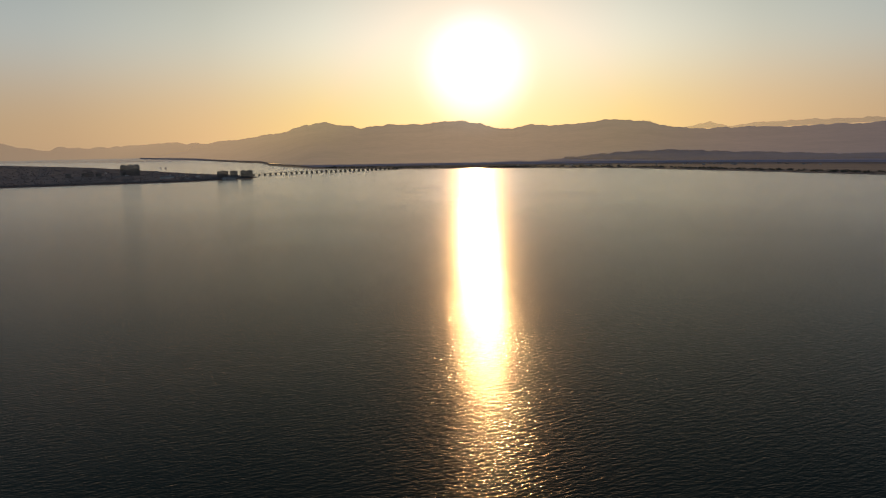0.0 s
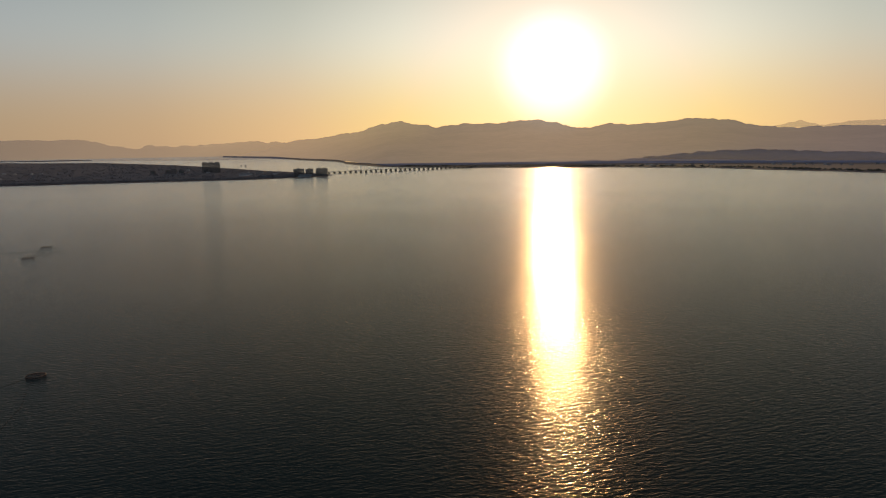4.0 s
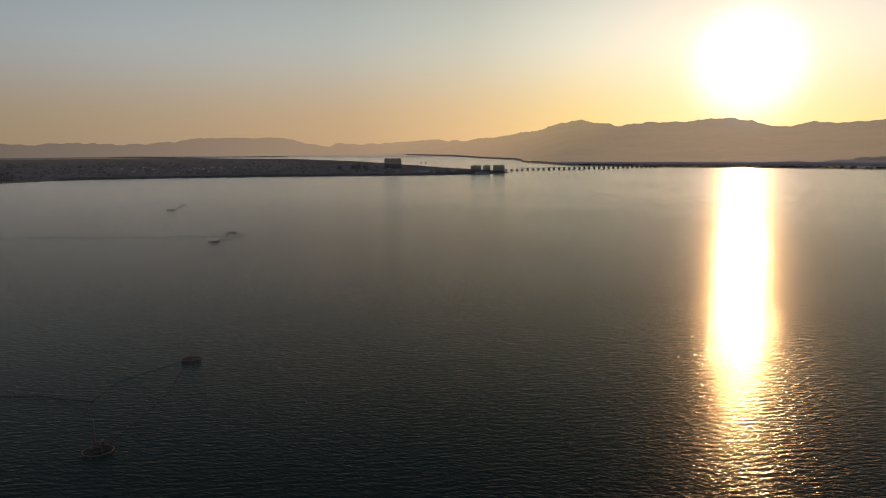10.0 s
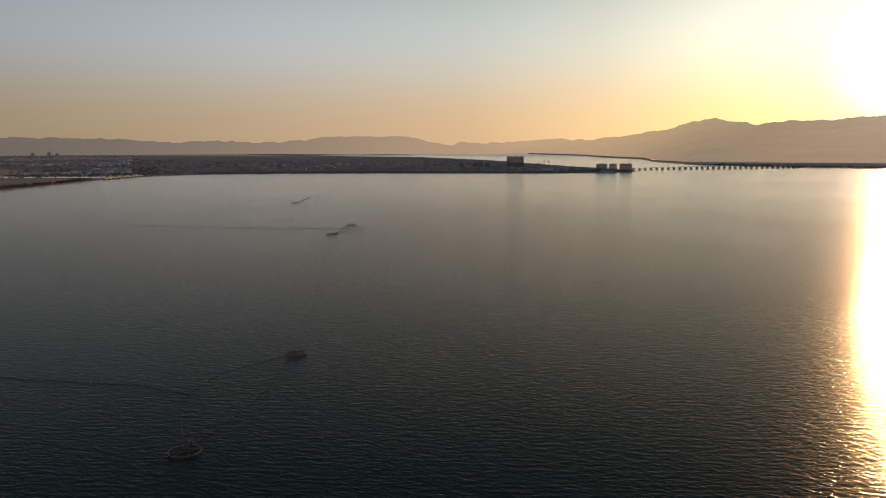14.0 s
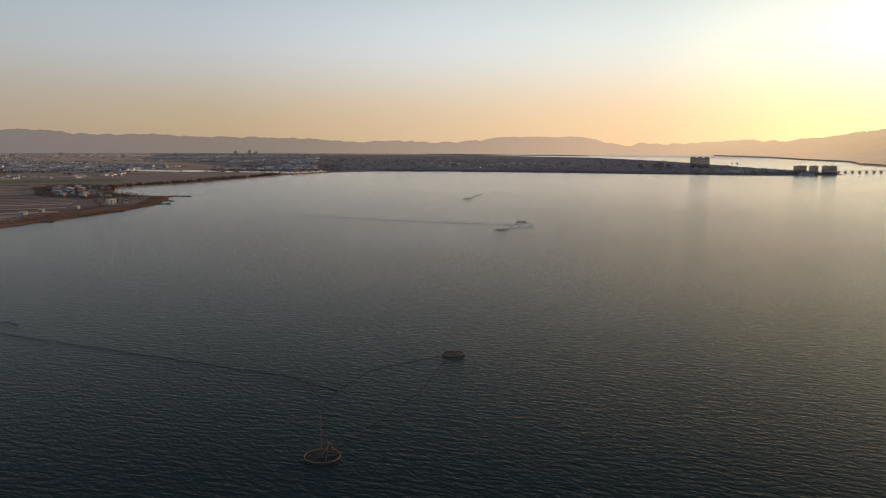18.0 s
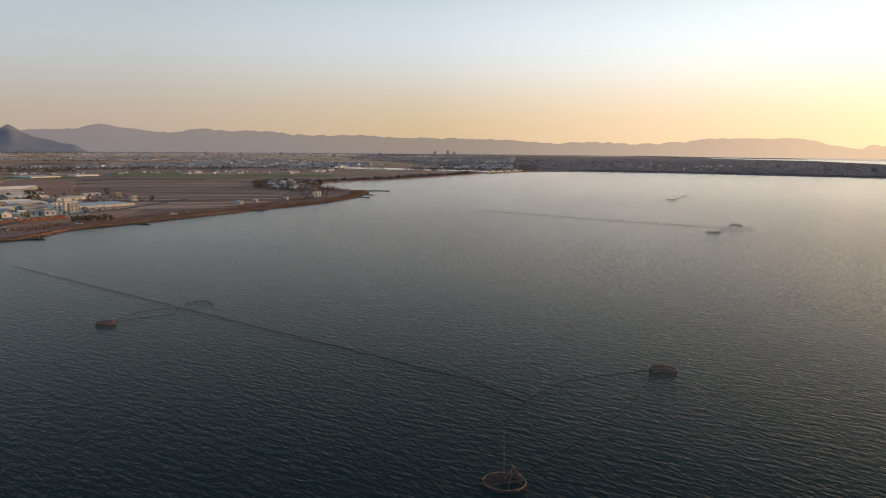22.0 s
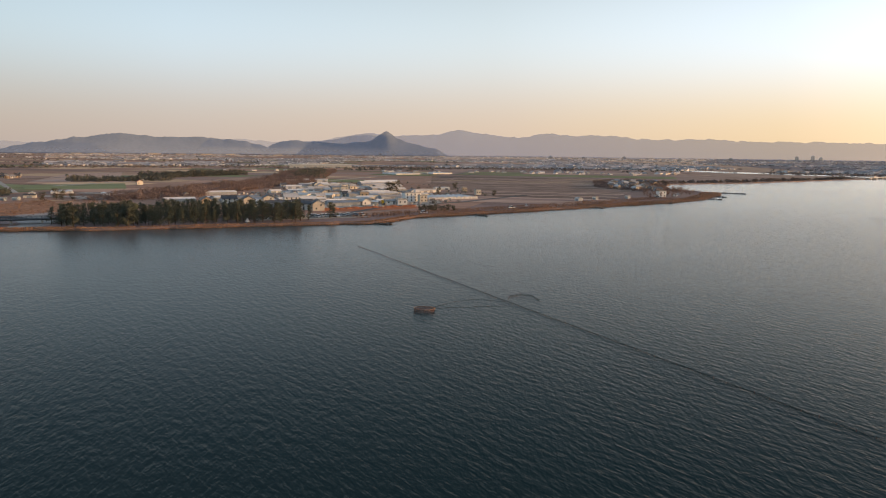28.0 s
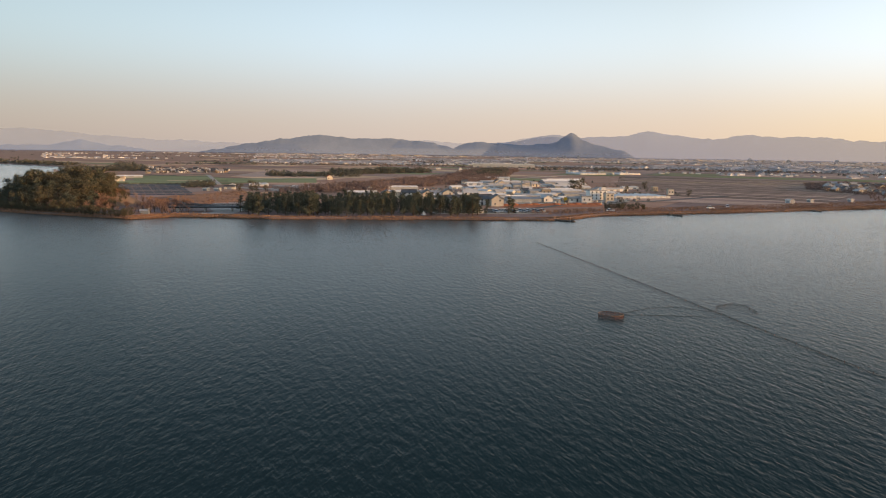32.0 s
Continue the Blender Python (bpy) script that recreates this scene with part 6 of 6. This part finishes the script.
tagged(patch("waste_ground", surface("rusty_waste_ground", (0.22, 0.13, 0.09), (0.36, 0.22, 0.15), 8, 0.95, spec=0.0), [(-452, -72), (-478, -50), (-531, -74), (-566, -96), (-531, -107), (-492, -114), (-461, -92)], None, 1.068), "rusty waste ground by the river", "ground", kind="structure")
# dark strip for the lane, with the bank's shadow painted in
tagged(patch("levee_road", ASPHALT, [(-430, -38), (-435, -56), (-448, -77), (-464, -95), (-490, -118), (-494, -113), (-468, -90), (-453, -73), (-440, -53), (-435, -37)], None, 1.125), "lane and its bank's shadow as one dark strip", "road", kind="structure")
# lanes, yards and the beach
tagged(patch("road", ASPHALT, [(-640, 232), (-560, 170), (-520, 120), (-470, 95), (-440, 60), (-437, 64), (-467, 99), (-517, 124), (-557, 174), (-637, 237)], None, 1.0), "narrow asphalt lane behind the shore", "road", kind="structure")
tagged(patch("yard", GRAVEL, [(-500, 98), (-512, 122), (-528, 150), (-560, 160), (-600, 150), (-640, 100), (-560, 50), (-520, 60)], None, 0.97), "pale gravel yard between the workshops", "yard", kind="structure")
tagged(patch("parking", GRAVEL, [(-428, 56), (-438, 84), (-447, 110), (-460, 104), (-450, 76), (-441, 52)], None, 1.01), "gravel parking place behind the beach", "yard", kind="structure")
heap = thing("soil_heap", "long heap of red soil in front of workshops", "soil")
for k in range(14):
    u = k / 13
    c = Vector((-496 - 24 * u, 86 + 50 * u, 0.9))
    h = 0.9 + 0.3 * math.sin(k * 2.1)
    rings = [(c.x + q * 3.6 * math.cos(a * math.tau / 9) * (1 + 0.2 * math.sin(k + a)), c.y + q * 3.6 * math.sin(a * math.tau / 9), 0.9 + up * h) for q, up in ((1, 0), (0.75, 0.6), (0.4, 0.93)) for a in range(9)]
    part("lump", Shape().add(rings, [(i * 9 + a, i * 9 + (a + 1) % 9, i * 9 + 9 + (a + 1) % 9, i * 9 + 9 + a) for i in (0, 1) for a in range(9)] + [tuple(range(18, 27))]), REDSOIL, heap)
tagged(patch("red_ground", REDSOIL, [(-480, 84), (-488, 112), (-506, 140), (-520, 136), (-512, 108), (-498, 84)], None, 0.99), "bare red ground before the sheds", "ground", kind="structure")
beach = Shape()
line = near_line
for k in range(len(line) - 1):
    a, b = line[k], line[k + 1]
    d = (b - a)
    side = Vector((-d.y, d.x)).normalized()
    wide = 3.4 + 1.8 * noise.noise((a.x * 0.03, a.y * 0.03, 7.0))
    m = len(beach.v)
    o0, i0, o1, i1 = a - side * 1.6, a + side * wide, b - side * 1.6, b + side * wide
    beach.v += [(o0.x, o0.y, -0.25), (o1.x, o1.y, -0.25), (i1.x, i1.y, 1.0), (i0.x, i0.y, 1.0)]
    beach.f.append((m, m + 1, m + 2, m + 3))
tagged(part("beach", beach, SAND), "narrow brown sand beach sloping into the water", "beach", kind="structure")


# stone groynes running out from the shore
STONE = surface("dark_wet_stone", (0.05, 0.045, 0.04), (0.12, 0.105, 0.09), 1.5, 0.7, vary=0.3)
STONE_MESH = []
for k in range(4):
    g = random.Random(k + 60)
    bm = bmesh.new()
    bmesh.ops.create_icosphere(bm, subdivisions=1, radius=0.9)
    for v in bm.verts:
        v.co *= g.uniform(0.75, 1.15)
        v.co.z *= 0.6
    me = bpy.data.meshes.new("stone")
    bm.to_mesh(me)
    bm.free()
    STONE_MESH.append(me)
for ax, ay, bx, by, n in ((-533, 249, -516, 256, 16), (-574, 311, -562, 321, 14), (-612, 366, -604, 378, 14), (-648, 385, -632, 396, 18), (-700, 415, -678, 438, 24), (-421, 112, -417, 119, 9), (-470, 168, -462, 173, 9)):
    g = thing("groyne", "low groyne of dark stones at the shore", "groyne", pose(ax, ay, 0), "stone groynes")
    for k in range(n):
        u = k / (n - 1)
        st = part("stone", STONE_MESH[rng.randrange(4)], STONE, g)
        st.matrix_basis = pose((bx - ax) * u + rng.uniform(-0.7, 0.7), (by - ay) * u + rng.uniform(-0.7, 0.7), 0.15 + rng.uniform(-0.1, 0.25), 0, 0, rng.uniform(0, 360)) @ Matrix.Diagonal((1.3, 1.3, 1.1, 1))

# the river mouth with its low road bridge
tagged(patch("river", surface("pale_river_mud", (0.20, 0.17, 0.15), (0.32, 0.28, 0.25), 9, 0.6), [(-392, -40), (-412, -44), (-440, -62), (-470, -68), (-476, -52), (-448, -46), (-418, -32), (-395, -30)], None, 0.98), "pale river mouth with mud banks", "river", kind="structure")
rb = thing("low_bridge", "dark low road bridge with a rail over the river mouth", "bridge", pose(-413, -42, 0.9, 0, 0, 112))
DARKSTEEL = surface("dark_bridge_steel", (0.03, 0.032, 0.036), (0.06, 0.062, 0.068), 2, 0.6)
part("deck", Shape().box(-22, 22, -2.5, 2.5, 1.7, 2.3), DARKSTEEL, rb)
for sgn in (-1, 1):
    rail = Shape().box(-22, 22, sgn * 2.4 - 0.06, sgn * 2.4 + 0.06, 3.2, 3.32).box(-22, 22, sgn * 2.4 - 0.04, sgn * 2.4 + 0.04, 2.75, 2.83)
    for k in range(23):
        rail.box(-22 + k * 2 - 0.04, -22 + k * 2 + 0.04, sgn * 2.4 - 0.04, sgn * 2.4 + 0.04, 2.3, 3.2)
    part("railing", rail, DARKSTEEL, rb)
for k in range(4):
    part("pier", Shape().box(-18 + k * 12 - 0.5, -18 + k * 12 + 0.5, -2.2, 2.2, -1.5, 1.7), CONCRETE, rb)
quay = thing("slipway", "pale concrete slipway at the river mouth", "slipway", pose(-400, -40, 0, 0, 0, 108))
part("slab", Shape().box(-4, 4, -1.2, 1.2, 0.3, 1.15), CONCRETE, quay)

# ---- solar panels ----
SOLAR = surface("dark_solar_glass", (0.012, 0.016, 0.03), (0.03, 0.036, 0.055), 2, 0.4, spec=0.2)
table = thing("solar_table", "dark tilted solar panel table on steel legs", "solar panel", pose(-500, -148, 0.88, 0, 0, 112), "solar farm")
tilt = Shape().add([(-2.6, -1.1, 0.2), (2.6, -1.1, 0.2), (2.6, 1.1, 0.7), (-2.6, 1.1, 0.7), (-2.6, -1.1, 0.26), (2.6, -1.1, 0.26), (2.6, 1.1, 0.76), (-2.6, 1.1, 0.76)],
                   [(3, 2, 1, 0), (4, 5, 6, 7), (0, 1, 5, 4), (1, 2, 6, 5), (2, 3, 7, 6), (3, 0, 4, 7)])
part("panel", tilt, SOLAR, table)
# edge frame made broad and pale to paint the sunlit rim
part("frame", Shape().box(-2.62, 2.62, 1.1, 1.2, 0.5, 0.86), CONCRETE, table, "metal edge frame, broad and pale as if sunlit")
for x in (-2.2, 2.2):
    part("leg", Shape().box(x - 0.06, x + 0.06, 0.8, 0.92, 0, 0.6), STEEL, table)
tagged(patch("solar_yard", DARKSOIL, [(-486, -116), (-504, -150), (-610, -225), (-640, -180), (-565, -120)], None, 0.985), "dark bare ground under the solar panels", "ground", kind="structure")
for row in range(8):
    for col in range(9):
        if row == col == 0:
            continue
        d, e = row * 17.0, col * 5.7 - 3 - row * 0.6
        copy_thing(table, pose(-500 - 0.86 * d - 0.37 * e, -148 - 0.5 * d + 0.93 * e, 0.88, 0, 0, 112))

# ---- cars and a tent on the beach ----
CAR_PAINTS = [surface("white_car_paint", (0.72, 0.72, 0.72), (0.8, 0.8, 0.8), 3, 0.3, spec=0.5), surface("silver_car_paint", (0.4, 0.41, 0.42), (0.5, 0.51, 0.52), 3, 0.3, metal=0.5, spec=0.5),
              surface("dark_car_paint", (0.03, 0.03, 0.035), (0.06, 0.06, 0.065), 3, 0.3, spec=0.5)]
TYRE = surface("black_rubber", (0.015, 0.015, 0.015), (0.03, 0.03, 0.03), 0.3, 0.9)
BODY = Shape().add([(-2.0, -0.8, 0.35), (2.0, -0.8, 0.35), (2.0, 0.8, 0.35), (-2.0, 0.8, 0.35), (-2.0, -0.8, 0.85), (2.05, -0.8, 0.75), (2.05, 0.8, 0.75), (-2.0, 0.8, 0.85)],
                   [(3, 2, 1, 0), (4, 5, 6, 7), (0, 1, 5, 4), (1, 2, 6, 5), (2, 3, 7, 6), (3, 0, 4, 7)])
CABIN = Shape().add([(-1.9, -0.76, 0.85), (1.0, -0.76, 0.8), (1.0, 0.76, 0.8), (-1.9, 0.76, 0.85), (-1.6, -0.62, 1.5), (0.2, -0.62, 1.5), (0.2, 0.62, 1.5), (-1.6, 0.62, 1.5)],
                    [(4, 5, 6, 7), (0, 1, 5, 4), (1, 2, 6, 5), (2, 3, 7, 6), (3, 0, 4, 7)])
ROOF = Shape().box(-1.6, 0.2, -0.62, 0.62, 1.5, 1.56)
cars = []
for paint, word in zip(CAR_PAINTS, ("white", "silver", "dark")):
    c = thing("car", word + " small car parked behind the beach", "car", pose(-436, 60 + 4 * len(cars), 1.01, 0, 0, 20), "parked cars")
    part("body", BODY.mesh("body"), paint, c)
    part("cabin", CABIN.mesh("cabin"), PANE, c, "dark glazed cabin")
    part("roof", ROOF.mesh("roof"), paint, c)
    for x in (-1.25, 1.25):
        for y in (-0.72, 0.72):
            w = part("wheel", Shape().tube((x, y - 0.1, 0.32), (x, y + 0.1, 0.32), 0.32, 0.32, 12), TYRE, c)
            part("rim", Shape().tube((x, y - 0.11, 0.32), (x, y + 0.11, 0.32), 0.18, 0.18, 8), STEEL, w)
    cars.append(c)
for k in range(22):
    u = k / 21
    copy_thing(cars[rng.choice((0, 0, 0, 1, 1, 2))], pose(-436 - 16 * u - rng.uniform(0, 6), 68 + 38 * u, 1.01, 0, 0, 20 + rng.uniform(-12, 12)))
for x, y in ((-470, 140), (-506, 196), (-520, 208), (-640, 360), (-628, 352), (-612, 332)):
    copy_thing(cars[0], pose(x, y, 0.97, 0, 0, rng.uniform(0, 180)))
tent = thing("tent", "small white pitched tent on the beach", "tent", pose(-421.4, 52.6, 0.95, 0, 0, 20))
CANVAS = surface("white_canvas", (0.72, 0.70, 0.66), (0.82, 0.80, 0.77), 2, 0.8)
part("canvas", Shape().add([(-1.0, -1.0, 0), (1.0, -1.0, 0), (1.0, 1.0, 0), (-1.0, 1.0, 0), (0, 0, 1.9)], [(0, 1, 4), (1, 2, 4), (2, 3, 4), (3, 0, 4)]), CANVAS, tent)
part("pole", Shape().tube((0, 0, 0), (0, 0, 2.0), 0.03, 0.04, 6), STEEL, tent)
# the lit river channel behind the barrage
tagged(patch("channel", WATER, [(-1106, 868), (-1235, 788), (-1290, 736), (-1420, 690), (-1440, 740), (-1365, 795), (-1260, 830), (-1115, 905)], None, 1.06), "bright straight river channel", "river", kind="structure")
